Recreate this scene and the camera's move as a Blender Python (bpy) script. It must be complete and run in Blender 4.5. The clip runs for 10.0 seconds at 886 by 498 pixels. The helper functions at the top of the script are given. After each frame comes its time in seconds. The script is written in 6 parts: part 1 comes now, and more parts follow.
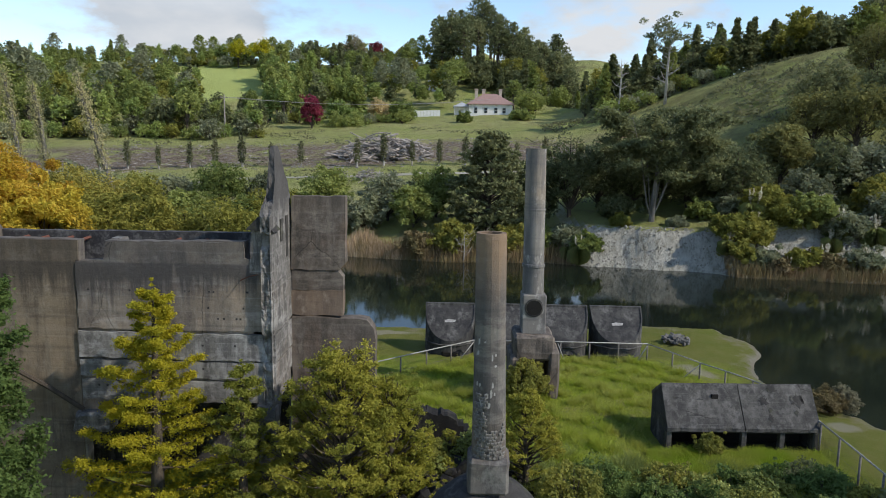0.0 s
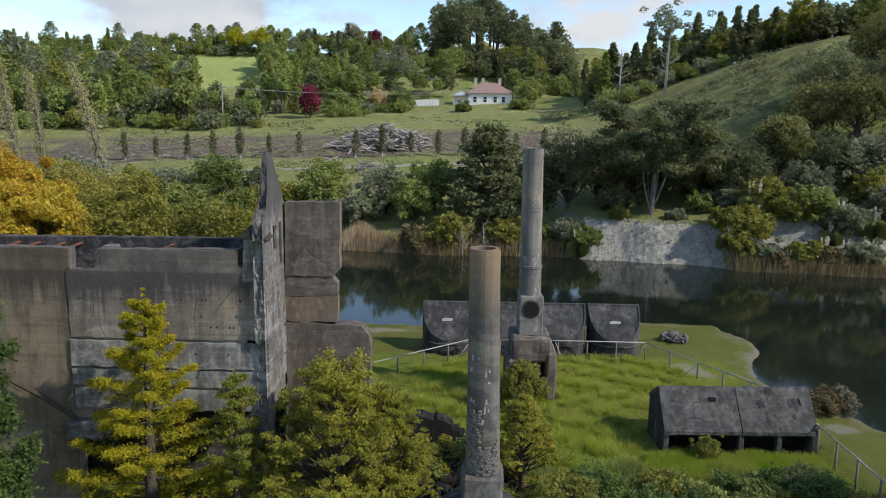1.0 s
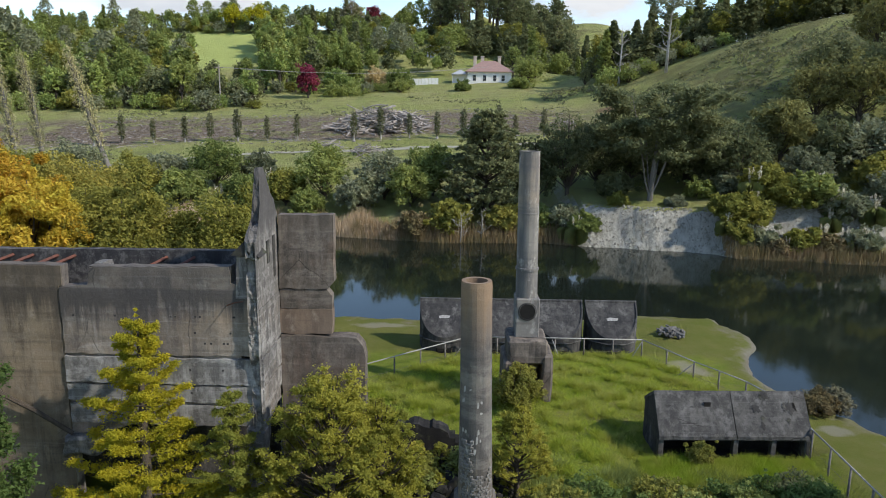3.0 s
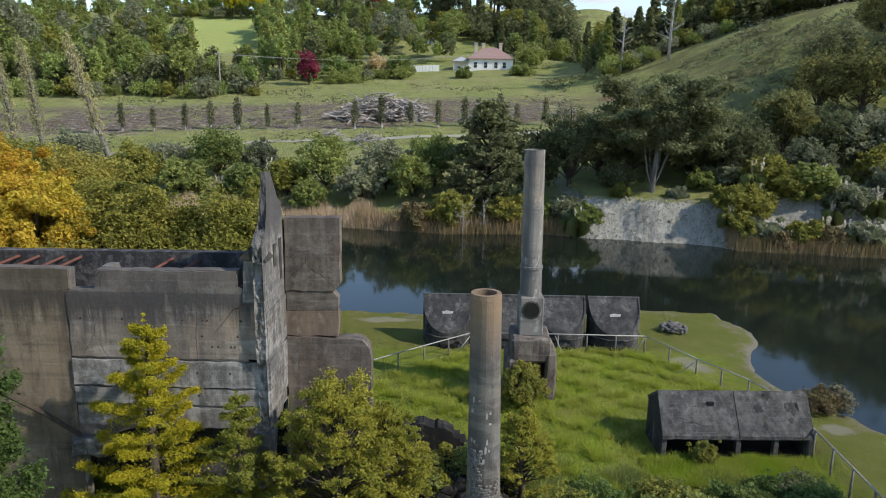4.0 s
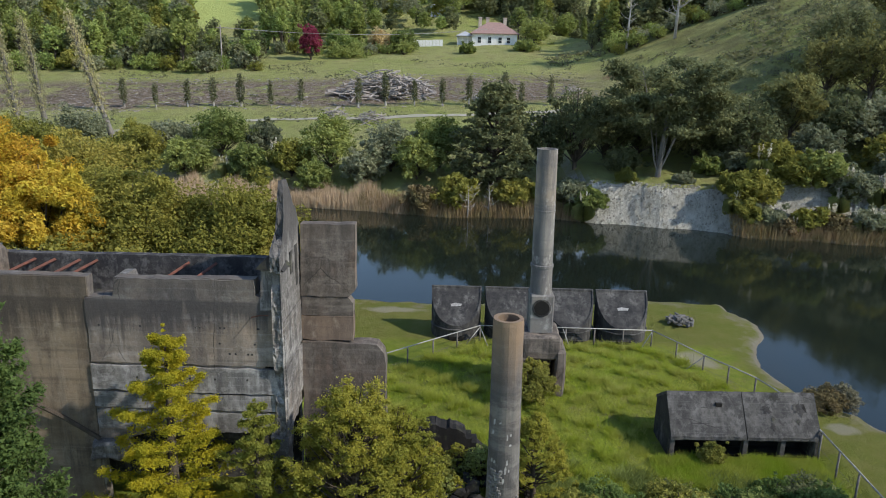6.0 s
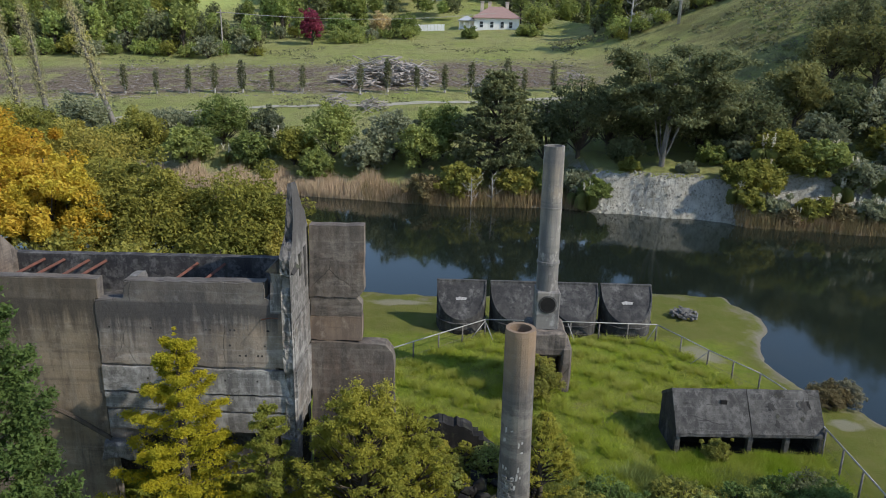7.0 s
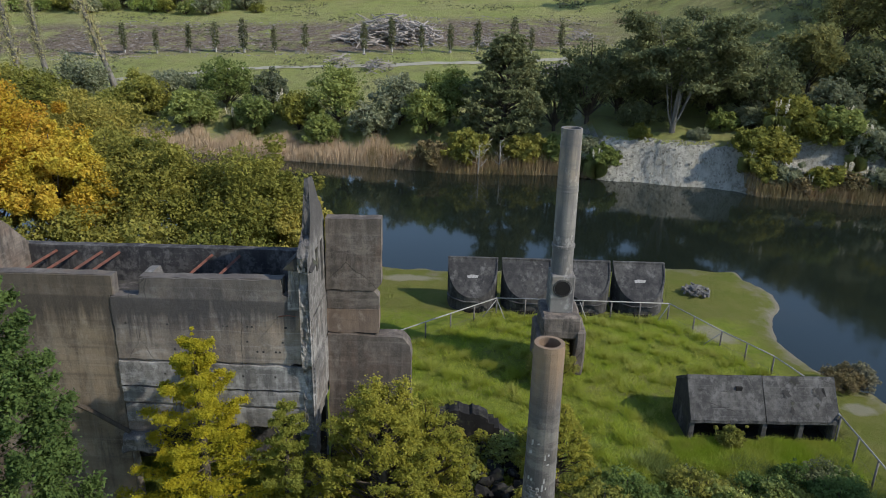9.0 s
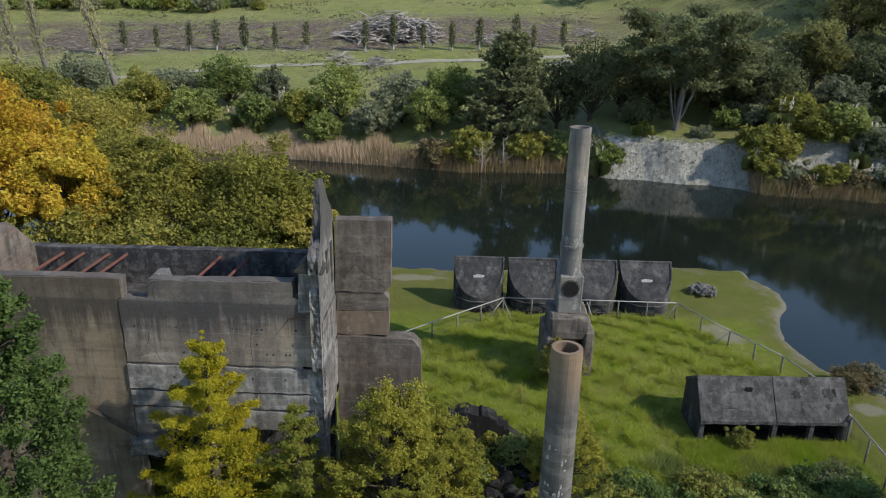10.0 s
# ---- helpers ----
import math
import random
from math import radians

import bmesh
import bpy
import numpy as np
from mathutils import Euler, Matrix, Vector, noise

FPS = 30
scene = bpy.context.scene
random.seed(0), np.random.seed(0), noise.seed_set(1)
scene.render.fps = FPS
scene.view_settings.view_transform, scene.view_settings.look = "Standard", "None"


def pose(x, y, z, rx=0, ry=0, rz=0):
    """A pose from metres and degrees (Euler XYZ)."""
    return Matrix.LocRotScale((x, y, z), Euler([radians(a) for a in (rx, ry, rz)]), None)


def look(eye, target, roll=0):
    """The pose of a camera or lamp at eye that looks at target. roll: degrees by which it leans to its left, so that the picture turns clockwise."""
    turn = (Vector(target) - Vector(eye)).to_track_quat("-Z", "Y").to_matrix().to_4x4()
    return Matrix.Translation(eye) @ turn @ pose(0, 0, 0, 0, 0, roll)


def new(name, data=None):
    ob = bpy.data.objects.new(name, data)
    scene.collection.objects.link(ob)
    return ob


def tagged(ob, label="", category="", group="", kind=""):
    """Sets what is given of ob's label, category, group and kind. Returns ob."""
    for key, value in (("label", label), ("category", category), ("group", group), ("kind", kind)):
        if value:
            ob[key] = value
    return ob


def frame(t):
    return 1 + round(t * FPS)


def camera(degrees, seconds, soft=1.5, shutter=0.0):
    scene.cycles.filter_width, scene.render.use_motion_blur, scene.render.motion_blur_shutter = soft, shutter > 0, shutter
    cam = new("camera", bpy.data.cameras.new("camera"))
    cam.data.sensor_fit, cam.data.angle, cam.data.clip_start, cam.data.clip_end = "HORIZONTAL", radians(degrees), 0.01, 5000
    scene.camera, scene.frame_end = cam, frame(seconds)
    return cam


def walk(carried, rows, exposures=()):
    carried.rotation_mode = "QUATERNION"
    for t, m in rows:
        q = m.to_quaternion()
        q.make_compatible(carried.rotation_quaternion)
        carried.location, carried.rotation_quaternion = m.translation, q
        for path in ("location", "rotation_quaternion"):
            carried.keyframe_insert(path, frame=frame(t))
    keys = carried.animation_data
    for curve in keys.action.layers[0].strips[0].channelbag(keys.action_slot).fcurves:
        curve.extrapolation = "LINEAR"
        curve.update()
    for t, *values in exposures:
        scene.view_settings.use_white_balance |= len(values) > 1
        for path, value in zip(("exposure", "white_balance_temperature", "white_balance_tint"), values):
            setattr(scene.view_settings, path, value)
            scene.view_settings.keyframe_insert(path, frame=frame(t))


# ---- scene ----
cam = camera(64.7, 10.0, 1.0)
PATH = [
    (0, (0.285, 0.315, 14.315), (0.261, 2.293, 14.02), 1.0),
    (0.5, (0.342, 0.531, 14.658), (0.319, 2.506, 14.345), 0.9),
    (1, (0.451, 0.697, 14.99), (0.428, 2.669, 14.66), 0.9),
    (1.5, (0.606, 0.797, 15.34), (0.582, 2.767, 14.993), 0.8),
    (2, (0.698, 0.912, 15.689), (0.673, 2.879, 15.326), 0.7),
    (2.5, (0.699, 1.006, 16.045), (0.675, 2.969, 15.665), 0.7),
    (4, (0.386, 1.221, 17.045), (0.365, 3.172, 16.606), 0.9),
    (4.5, (0.233, 1.269, 17.363), (0.212, 3.216, 16.904), 1.0),
    (5, (0.102, 1.338, 17.686), (0.081, 3.279, 17.208), 1.2),
    (5.5, (-0.062, 1.411, 18.025), (-0.082, 3.348, 17.528), 1.3),
    (7, (-0.56, 1.598, 19.02), (-0.58, 3.518, 18.46), 1.4),
    (7.5, (-0.724, 1.744, 19.353), (-0.745, 3.655, 18.762), 1.4),
    (8, (-0.898, 1.972, 19.68), (-0.919, 3.872, 19.054), 1.5),
    (8.5, (-1.077, 2.234, 20.021), (-1.098, 4.122, 19.362), 1.5),
    (9, (-1.258, 2.478, 20.247), (-1.279, 4.358, 19.567), 1.5),
    (9.5, (-1.474, 2.655, 20.308), (-1.495, 4.533, 19.622), 1.5),
    (10, (-1.679, 2.734, 20.32), (-1.699, 4.612, 19.632), 1.4),
]
walk(cam, [(t, look(eye, target, roll)) for t, eye, target, roll in PATH], [(0, 0.26), (1, 0.3), (2, 0.4), (4, 0.48), (5.5, 0.48), (7.5, 0.4), (10, 0.36)])

# ---------------------------------------------------------------- light
SUN_EL, SUN_AZ = 39.0, 112.0          # degrees; azimuth clockwise from +y
world = bpy.data.worlds.new("sky")
scene.world = world
world.use_nodes = True
wn, wl = world.node_tree.nodes, world.node_tree.links
wn.clear()
w_out = wn.new("ShaderNodeOutputWorld")
w_bg = wn.new("ShaderNodeBackground")
w_sky = wn.new("ShaderNodeTexSky")
w_sky.sky_type = "NISHITA"
w_sky.sun_disc = False
w_sky.sun_elevation = radians(SUN_EL)
w_sky.sun_rotation = radians(SUN_AZ)
w_sky.air_density, w_sky.dust_density, w_sky.ozone_density = 1.0, 0.1, 2.0
w_co = wn.new("ShaderNodeTexCoord")
w_map = wn.new("ShaderNodeMapping")
w_map.inputs["Scale"].default_value = (1.0, 1.0, 2.3)
w_map.inputs["Location"].default_value = (0.35, 0.1, 0.12)
w_noise = wn.new("ShaderNodeTexNoise")
w_noise.inputs["Scale"].default_value = 3.2
w_noise.inputs["Detail"].default_value = 7.0
w_noise.inputs["Roughness"].default_value = 0.55
w_ramp = wn.new("ShaderNodeValToRGB")
w_ramp.color_ramp.elements[0].position = 0.505
w_ramp.color_ramp.elements[1].position = 0.585
w_mix = wn.new("ShaderNodeMix")
w_mix.data_type = "RGBA"
w_n2 = wn.new("ShaderNodeTexNoise")
w_n2.inputs["Scale"].default_value = 6.0
w_n2.inputs["Detail"].default_value = 5.0
w_r2 = wn.new("ShaderNodeValToRGB")
w_r2.color_ramp.elements[0].color = (2.3, 2.65, 3.1, 1)
w_r2.color_ramp.elements[1].color = (3.6, 3.7, 3.85, 1)
w_r2.color_ramp.elements[0].position, w_r2.color_ramp.elements[1].position = 0.35, 0.65
wl.new(w_co.outputs["Generated"], w_map.inputs["Vector"])
wl.new(w_map.outputs["Vector"], w_noise.inputs["Vector"])
wl.new(w_map.outputs["Vector"], w_n2.inputs["Vector"])
wl.new(w_noise.outputs["Fac"], w_ramp.inputs["Fac"])
wl.new(w_n2.outputs["Fac"], w_r2.inputs["Fac"])
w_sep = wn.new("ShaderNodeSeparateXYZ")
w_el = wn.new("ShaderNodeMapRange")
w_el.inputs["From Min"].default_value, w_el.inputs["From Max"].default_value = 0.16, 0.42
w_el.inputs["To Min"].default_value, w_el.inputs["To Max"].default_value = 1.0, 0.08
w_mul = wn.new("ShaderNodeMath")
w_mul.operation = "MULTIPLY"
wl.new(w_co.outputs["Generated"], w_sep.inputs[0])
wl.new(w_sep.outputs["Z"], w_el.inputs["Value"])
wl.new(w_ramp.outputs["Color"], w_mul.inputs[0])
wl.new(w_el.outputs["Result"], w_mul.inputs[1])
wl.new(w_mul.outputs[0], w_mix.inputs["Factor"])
wl.new(w_sky.outputs["Color"], w_mix.inputs["A"])
wl.new(w_r2.outputs["Color"], w_mix.inputs["B"])
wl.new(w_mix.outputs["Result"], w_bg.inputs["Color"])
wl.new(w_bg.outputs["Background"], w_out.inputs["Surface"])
w_bg.inputs["Strength"].default_value = 0.17

sun = new("sun", bpy.data.lights.new("sun", "SUN"))
sun.data.energy = 3.4
sun.data.angle = radians(1.0)
sun.data.color = (1.0, 0.93, 0.82)
_sd = Vector((math.sin(radians(SUN_AZ)) * math.cos(radians(SUN_EL)), math.cos(radians(SUN_AZ)) * math.cos(radians(SUN_EL)), math.sin(radians(SUN_EL))))
sun.matrix_world = look(tuple(_sd * 200), (0, 0, 0))


# ---------------------------------------------------------------- materials
class Mat:
    """A small node builder for one principled material."""

    def __init__(self, name, rough=0.8, spec=0.3):
        self.m = bpy.data.materials.new(name)
        self.m.use_nodes = True
        self.t = self.m.node_tree
        self.b = self.t.nodes["Principled BSDF"]
        self.b.inputs["Roughness"].default_value = rough
        self.b.inputs["Specular IOR Level"].default_value = spec
        self.co = None

    def node(self, kind, **values):
        n = self.t.nodes.new(kind)
        for k, v in values.items():
            n.inputs[k].default_value = v
        return n

    def link(self, a, b):
        self.t.links.new(a, b)

    def coords(self, scale=(1, 1, 1), world_space=False):
        if world_space:
            out = self.node("ShaderNodeNewGeometry").outputs["Position"]
        else:
            out = self.node("ShaderNodeTexCoord").outputs["Object"]
        mp = self.node("ShaderNodeMapping", Scale=scale)
        self.link(out, mp.inputs["Vector"])
        return mp.outputs["Vector"]

    def noise(self, scale, detail=5.0, rough=0.55, stretch=(1, 1, 1), world_space=False, lo=0.35, hi=0.65):
        n = self.node("ShaderNodeTexNoise", Scale=scale, Detail=detail, Roughness=rough)
        self.link(self.coords(stretch, world_space), n.inputs["Vector"])
        r = self.node("ShaderNodeMapRange")
        r.inputs["From Min"].default_value, r.inputs["From Max"].default_value = lo, hi
        self.link(n.outputs["Fac"], r.inputs["Value"])
        return r.outputs["Result"]

    def mix(self, fac, a, b, blend="MIX"):
        n = self.node("ShaderNodeMix")
        n.data_type, n.blend_type = "RGBA", blend
        for sock, v in (("Factor", fac), ("A", a), ("B", b)):
            if isinstance(v, (int, float)):
                n.inputs[sock].default_value = v
            elif isinstance(v, tuple):
                n.inputs[sock].default_value = (*v, 1)
            else:
                self.link(v, n.inputs[sock])
        return n.outputs["Result"]

    def math(self, op, a, b=0.0):
        n = self.node("ShaderNodeMath")
        n.operation = op
        for i, v in enumerate((a, b)):
            if isinstance(v, (int, float)):
                n.inputs[i].default_value = v
            else:
                self.link(v, n.inputs[i])
        return n.outputs[0]

    def span(self, value, lo, hi, a=0.0, b=1.0):
        r = self.node("ShaderNodeMapRange")
        r.inputs["From Min"].default_value, r.inputs["From Max"].default_value = lo, hi
        r.inputs["To Min"].default_value, r.inputs["To Max"].default_value = a, b
        self.link(value, r.inputs["Value"])
        return r.outputs["Result"]

    def colour(self, sock):
        self.link(sock, self.b.inputs["Base Color"])

    def bump(self, height, strength=0.4, distance=0.05):
        n = self.node("ShaderNodeBump", Strength=strength, Distance=distance)
        self.link(height, n.inputs["Height"])
        self.link(n.outputs["Normal"], self.b.inputs["Normal"])


def concrete(name, base, dark, light, warm=None, streak=0.55, boards=0.0, moss=0.0, runoff=None, blotch=0.0, cap=None, pours=0.0, stain=0.0):
    """Weathered cast concrete: blotches, vertical run-off streaks, pale leaching, lichen."""
    M = Mat(name, 0.92, 0.15)
    big = M.noise(0.45, 6, 0.6, world_space=True)
    col = M.mix(big, base, tuple(0.72 * c for c in base))
    if warm:
        wm = M.noise(0.28, 4, 0.5, (1, 1, 1.8), True, 0.48, 0.66)
        col = M.mix(M.math("MULTIPLY", wm, 0.75), col, warm)
    st = M.noise(1.0, 7, 0.6, (1, 1, 0.2), True, 0.46, 0.62)
    col = M.mix(M.math("MULTIPLY", st, streak), col, dark)
    st2 = M.noise(2.4, 7, 0.62, (1, 1, 0.07), True, 0.49, 0.60)
    col = M.mix(M.math("MULTIPLY", st2, streak * 0.9), col, dark)
    lay = M.noise(1.0, 6, 0.65, (0.12, 0.12, 2.6), True, 0.50, 0.62)
    col = M.mix(M.math("MULTIPLY", lay, streak * 0.65), col, dark)
    pale = M.noise(1.3, 8, 0.72, (1, 1, 0.6), True, 0.54, 0.66)
    col = M.mix(M.math("MULTIPLY", pale, 0.75), col, light)
    if stain:
        sn = M.noise(0.33, 9, 0.68, (1, 1, 0.75), True, 0.46, 0.56)
        col = M.mix(M.math("MULTIPLY", sn, stain), col, tuple(1.9 * c for c in dark))
        sn2 = M.noise(0.9, 8, 0.7, (0.45, 0.45, 1.4), True, 0.53, 0.60)
        col = M.mix(M.math("MULTIPLY", sn2, stain * 0.8), col, light)
    spots = M.noise(7.0, 5, 0.7, (1, 1, 1), True, 0.58, 0.72)
    col = M.mix(M.math("MULTIPLY", spots, 0.45), col, dark)
    if moss:
        ms = M.noise(1.9, 6, 0.65, (1, 1, 1), True, 0.55, 0.7)
        col = M.mix(M.math("MULTIPLY", ms, moss), col, (0.10, 0.11, 0.05))
    if blotch:
        bl = M.noise(1.1, 9, 0.72, (1, 1, 1), True, 0.50, 0.56)
        col = M.mix(M.math("MULTIPLY", bl, blotch), col, dark)
        bl2 = M.noise(2.7, 9, 0.72, (1, 1, 1), True, 0.52, 0.58)
        col = M.mix(M.math("MULTIPLY", bl2, blotch * 0.6), col, light)
    if cap:
        cz = M.node("ShaderNodeSeparateXYZ")
        M.link(M.coords((1, 1, 1), True), cz.inputs[0])
        rust = M.math("ADD", cz.outputs["Z"], M.math("MULTIPLY", M.noise(3.0, 6, 0.6, (1, 1, 0.15), True, 0.2, 0.8), 0.9))
        col = M.mix(M.math("MULTIPLY", M.span(rust, cap[0], cap[1]), 0.8), col, cap[2])
    if pours:
        pz = M.node("ShaderNodeSeparateXYZ")
        M.link(M.coords((1, 1, 1), True), pz.inputs[0])
        # each pour dried to its own tone, with a wavering edge
        wav = M.math("ADD", pz.outputs["Z"], M.math("MULTIPLY", M.noise(0.5, 4, 0.6, (1, 1, 0.2), True, 0, 1), 0.22))
        step = M.math("FLOOR", M.math("MULTIPLY", wav, 1.0 / pours))
        tone = M.node("ShaderNodeTexWhiteNoise")
        tone.noise_dimensions = "1D"
        M.link(step, tone.inputs["W"])
        col = M.mix(M.math("MULTIPLY", tone.outputs["Value"], 0.5), col, tuple(0.42 * c for c in base))
        seam = M.span(M.math("ABSOLUTE", M.math("ADD", M.math("FRACT", M.math("MULTIPLY", wav, 1.0 / pours)), -0.5)), 0.44, 0.49)
        brk = M.noise(0.9, 6, 0.7, (1, 1, 0.5), True, 0.42, 0.58)
        col = M.mix(M.math("MULTIPLY", M.math("MULTIPLY", seam, brk), 0.22), col, light)
        # lime wash-down, pale runs below the seams
        run = M.noise(1.6, 8, 0.7, (1, 1, 0.16), True, 0.55, 0.66)
        col = M.mix(M.math("MULTIPLY", run, 0.3), col, light)
        crack = M.node("ShaderNodeTexVoronoi", Scale=0.42)
        crack.feature = "DISTANCE_TO_EDGE"
        warp = M.node("ShaderNodeTexNoise", Scale=1.4, Detail=5.0)
        M.link(M.coords((1, 1, 1), True), warp.inputs["Vector"])
        M.link(M.mix(0.22, M.coords((1, 1, 0.6), True), warp.outputs["Color"]), crack.inputs["Vector"])
        line = M.math("MULTIPLY", M.span(crack.outputs["Distance"], 0.006, 0.001), M.noise(0.35, 3, 0.5, (1, 1, 1), True, 0.5, 0.6))
        col = M.mix(M.math("MULTIPLY", line, 0.85), col, (0.02, 0.018, 0.016))
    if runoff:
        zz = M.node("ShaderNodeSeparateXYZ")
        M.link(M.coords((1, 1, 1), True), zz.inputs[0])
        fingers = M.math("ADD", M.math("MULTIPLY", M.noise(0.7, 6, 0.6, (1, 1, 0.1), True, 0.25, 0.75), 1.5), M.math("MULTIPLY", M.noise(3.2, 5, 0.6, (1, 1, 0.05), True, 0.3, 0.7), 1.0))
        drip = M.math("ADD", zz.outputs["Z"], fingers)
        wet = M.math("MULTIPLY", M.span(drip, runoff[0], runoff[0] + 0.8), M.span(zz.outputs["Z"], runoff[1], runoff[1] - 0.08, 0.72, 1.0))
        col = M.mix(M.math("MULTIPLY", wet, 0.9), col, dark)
    fine = M.noise(38, 4, 0.7, (1, 1, 1), True, 0.3, 0.7)
    col = M.mix(0.12, col, M.mix(fine, dark, light))
    M.colour(col)
    h = M.math("ADD", M.noise(5, 8, 0.7, (1, 1, 1), True), M.math("MULTIPLY", fine, 0.3))
    if boards:
        sep = M.node("ShaderNodeSeparateXYZ")
        M.link(M.coords((1, 1, 1), True), sep.inputs[0])
        saw = M.math("FRACT", M.math("MULTIPLY", sep.outputs["Z"], 1.0 / boards))
        h = M.math("ADD", h, M.math("MULTIPLY", M.span(saw, 0.0, 0.12, 0.0, 1.0), 0.22))
    M.bump(h, 0.22, 0.05)
    return M.m


def foliage(name, a, b, c, rough=0.65, trans=0.40):
    """Leaves: colour varies leaf by leaf and clump by clump; thin leaves let light through."""
    k = 2.75 if max(a) < 0.15 else 1.7 if max(a) < 0.2 else 1.15
    kb = 1.25 * k if max(a) < 0.15 and a[1] > 0.85 * a[0] else k
    a, b, c = ((k * q[0], k * q[1], kb * q[2]) for q in (a, b, c))
    M = Mat(name, max(rough, 0.8), 0.06)
    geo = M.node("ShaderNodeNewGeometry")
    col = M.mix(M.span(geo.outputs["Random Per Island"], 0, 1, 0.15, 0.85), a, b)
    cl = M.noise(0.55, 3, 0.5, (1, 1, 1), True, 0.38, 0.64)
    col = M.mix(M.math("MULTIPLY", cl, 0.75), col, c)
    obj = M.node("ShaderNodeObjectInfo")
    val = M.span(obj.outputs["Random"], 0, 1, 0.78, 1.22)
    hs = M.node("ShaderNodeHueSaturation", Saturation=1.0)
    M.link(val, hs.inputs["Value"])
    M.link(M.span(obj.outputs["Random"], 0, 1, 0.512, 0.490), hs.inputs["Hue"])
    M.link(col, hs.inputs["Color"])
    out = hs.outputs["Color"]
    M.colour(out)
    tr = M.node("ShaderNodeBsdfTranslucent")
    M.link(out, tr.inputs["Color"])
    mx = M.node("ShaderNodeMixShader", Fac=trans)
    M.link(M.b.outputs[0], mx.inputs[1])
    M.link(tr.outputs[0], mx.inputs[2])
    M.link(mx.outputs[0], M.t.nodes["Material Output"].inputs["Surface"])
    return M.m


def plain(name, a, b, scale=3.0, rough=0.7, metal=0.0, bump=0.3, stretch=(1, 1, 1)):
    M = Mat(name, rough, 0.3)
    n1 = M.noise(scale, 6, 0.6, stretch)
    n2 = M.noise(scale * 9, 4, 0.6, stretch)
    col = M.mix(n1, a, b)
    col = M.mix(M.math("MULTIPLY", n2, 0.3), col, tuple(0.55 * v for v in a))
    M.colour(col)
    M.b.inputs["Metallic"].default_value = metal
    M.bump(M.math("ADD", n1, n2), bump, 0.02)
    return M.m


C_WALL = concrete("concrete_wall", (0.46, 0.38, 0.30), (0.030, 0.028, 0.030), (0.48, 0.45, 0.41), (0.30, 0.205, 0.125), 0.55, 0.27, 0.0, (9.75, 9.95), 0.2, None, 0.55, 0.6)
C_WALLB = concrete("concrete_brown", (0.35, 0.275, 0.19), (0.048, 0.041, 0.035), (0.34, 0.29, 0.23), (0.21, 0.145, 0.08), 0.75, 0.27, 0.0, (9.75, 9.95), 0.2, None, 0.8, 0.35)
C_LIFT = concrete("concrete_fresh_lift", (0.36, 0.34, 0.315), (0.05, 0.047, 0.046), (0.60, 0.585, 0.56), (0.28, 0.235, 0.18), 0.9, 0.27, 0.0, None, 0.4, None, 0.31, 0.45)
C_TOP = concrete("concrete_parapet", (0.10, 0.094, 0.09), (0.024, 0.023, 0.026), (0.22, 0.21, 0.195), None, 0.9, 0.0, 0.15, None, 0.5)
C_SIDE = concrete("concrete_pale", (0.26, 0.245, 0.228), (0.045, 0.041, 0.04), (0.52, 0.505, 0.48), (0.23, 0.185, 0.14), 1.0, 0.0, 0.0, (12.6, 15.0), 0.55, None, 0.7, 0.5)
C_TOWER = concrete("concrete_tower", (0.235, 0.192, 0.158), (0.03, 0.028, 0.027), (0.30, 0.26, 0.22), (0.225, 0.14, 0.095), 0.8, 0.0, 0.0, None, 0.3, None, 0.9, 0.5)
C_WARM = concrete("concrete_rust", (0.235, 0.175, 0.13), (0.08, 0.06, 0.05), (0.34, 0.28, 0.225), (0.26, 0.175, 0.115), 0.6)
C_HUT = concrete("concrete_hut", (0.125, 0.120, 0.112), (0.014, 0.014, 0.016), (0.23, 0.222, 0.21), None, 0.7, 0.0, 0.1, None, 0.5, None, 0.29)
C_BIN = concrete("concrete_bin", (0.080, 0.077, 0.073), (0.022, 0.022, 0.024), (0.17, 0.165, 0.155), None, 0.9, 0.0, 0.0, None, 0.22)
C_CHIM = concrete("concrete_chimney", (0.235, 0.22, 0.195), (0.10, 0.095, 0.095), (0.48, 0.46, 0.42), (0.30, 0.24, 0.17), 0.8)
C_CHIMN = concrete("concrete_chimney_dark", (0.145, 0.133, 0.122), (0.045, 0.042, 0.043), (0.28, 0.265, 0.24), (0.18, 0.135, 0.09), 0.8, 0.0, 0.0, None, 0.0, (10.6, 12.3, (0.25, 0.165, 0.10)), 0.0, 0.4)
# dark concrete; also carries painted shade on hut ends and window slots
C_DARK = concrete("concrete_dark_and_shade", (0.055, 0.052, 0.05), (0.02, 0.02, 0.02), (0.16, 0.15, 0.14), None, 0.6, 0.0, 0.4)
SOOTY = concrete("concrete_black", (0.028, 0.026, 0.025), (0.010, 0.010, 0.010), (0.07, 0.066, 0.06), None, 0.6, 0.0, 0.5)
BRICK = plain("grey_brick", (0.23, 0.215, 0.195), (0.12, 0.112, 0.105), 6, 0.9)
RUST = plain("rusted_steel", (0.16, 0.06, 0.04), (0.09, 0.045, 0.035), 5, 0.9)
BARK = plain("bark", (0.12, 0.095, 0.07), (0.06, 0.05, 0.04), 4, 0.9, 0, 0.8, (1, 1, 0.3))
BARK_PALE = plain("bleached_wood", (0.50, 0.47, 0.43), (0.30, 0.28, 0.25), 4, 0.9, 0, 0.6, (1, 1, 0.3))
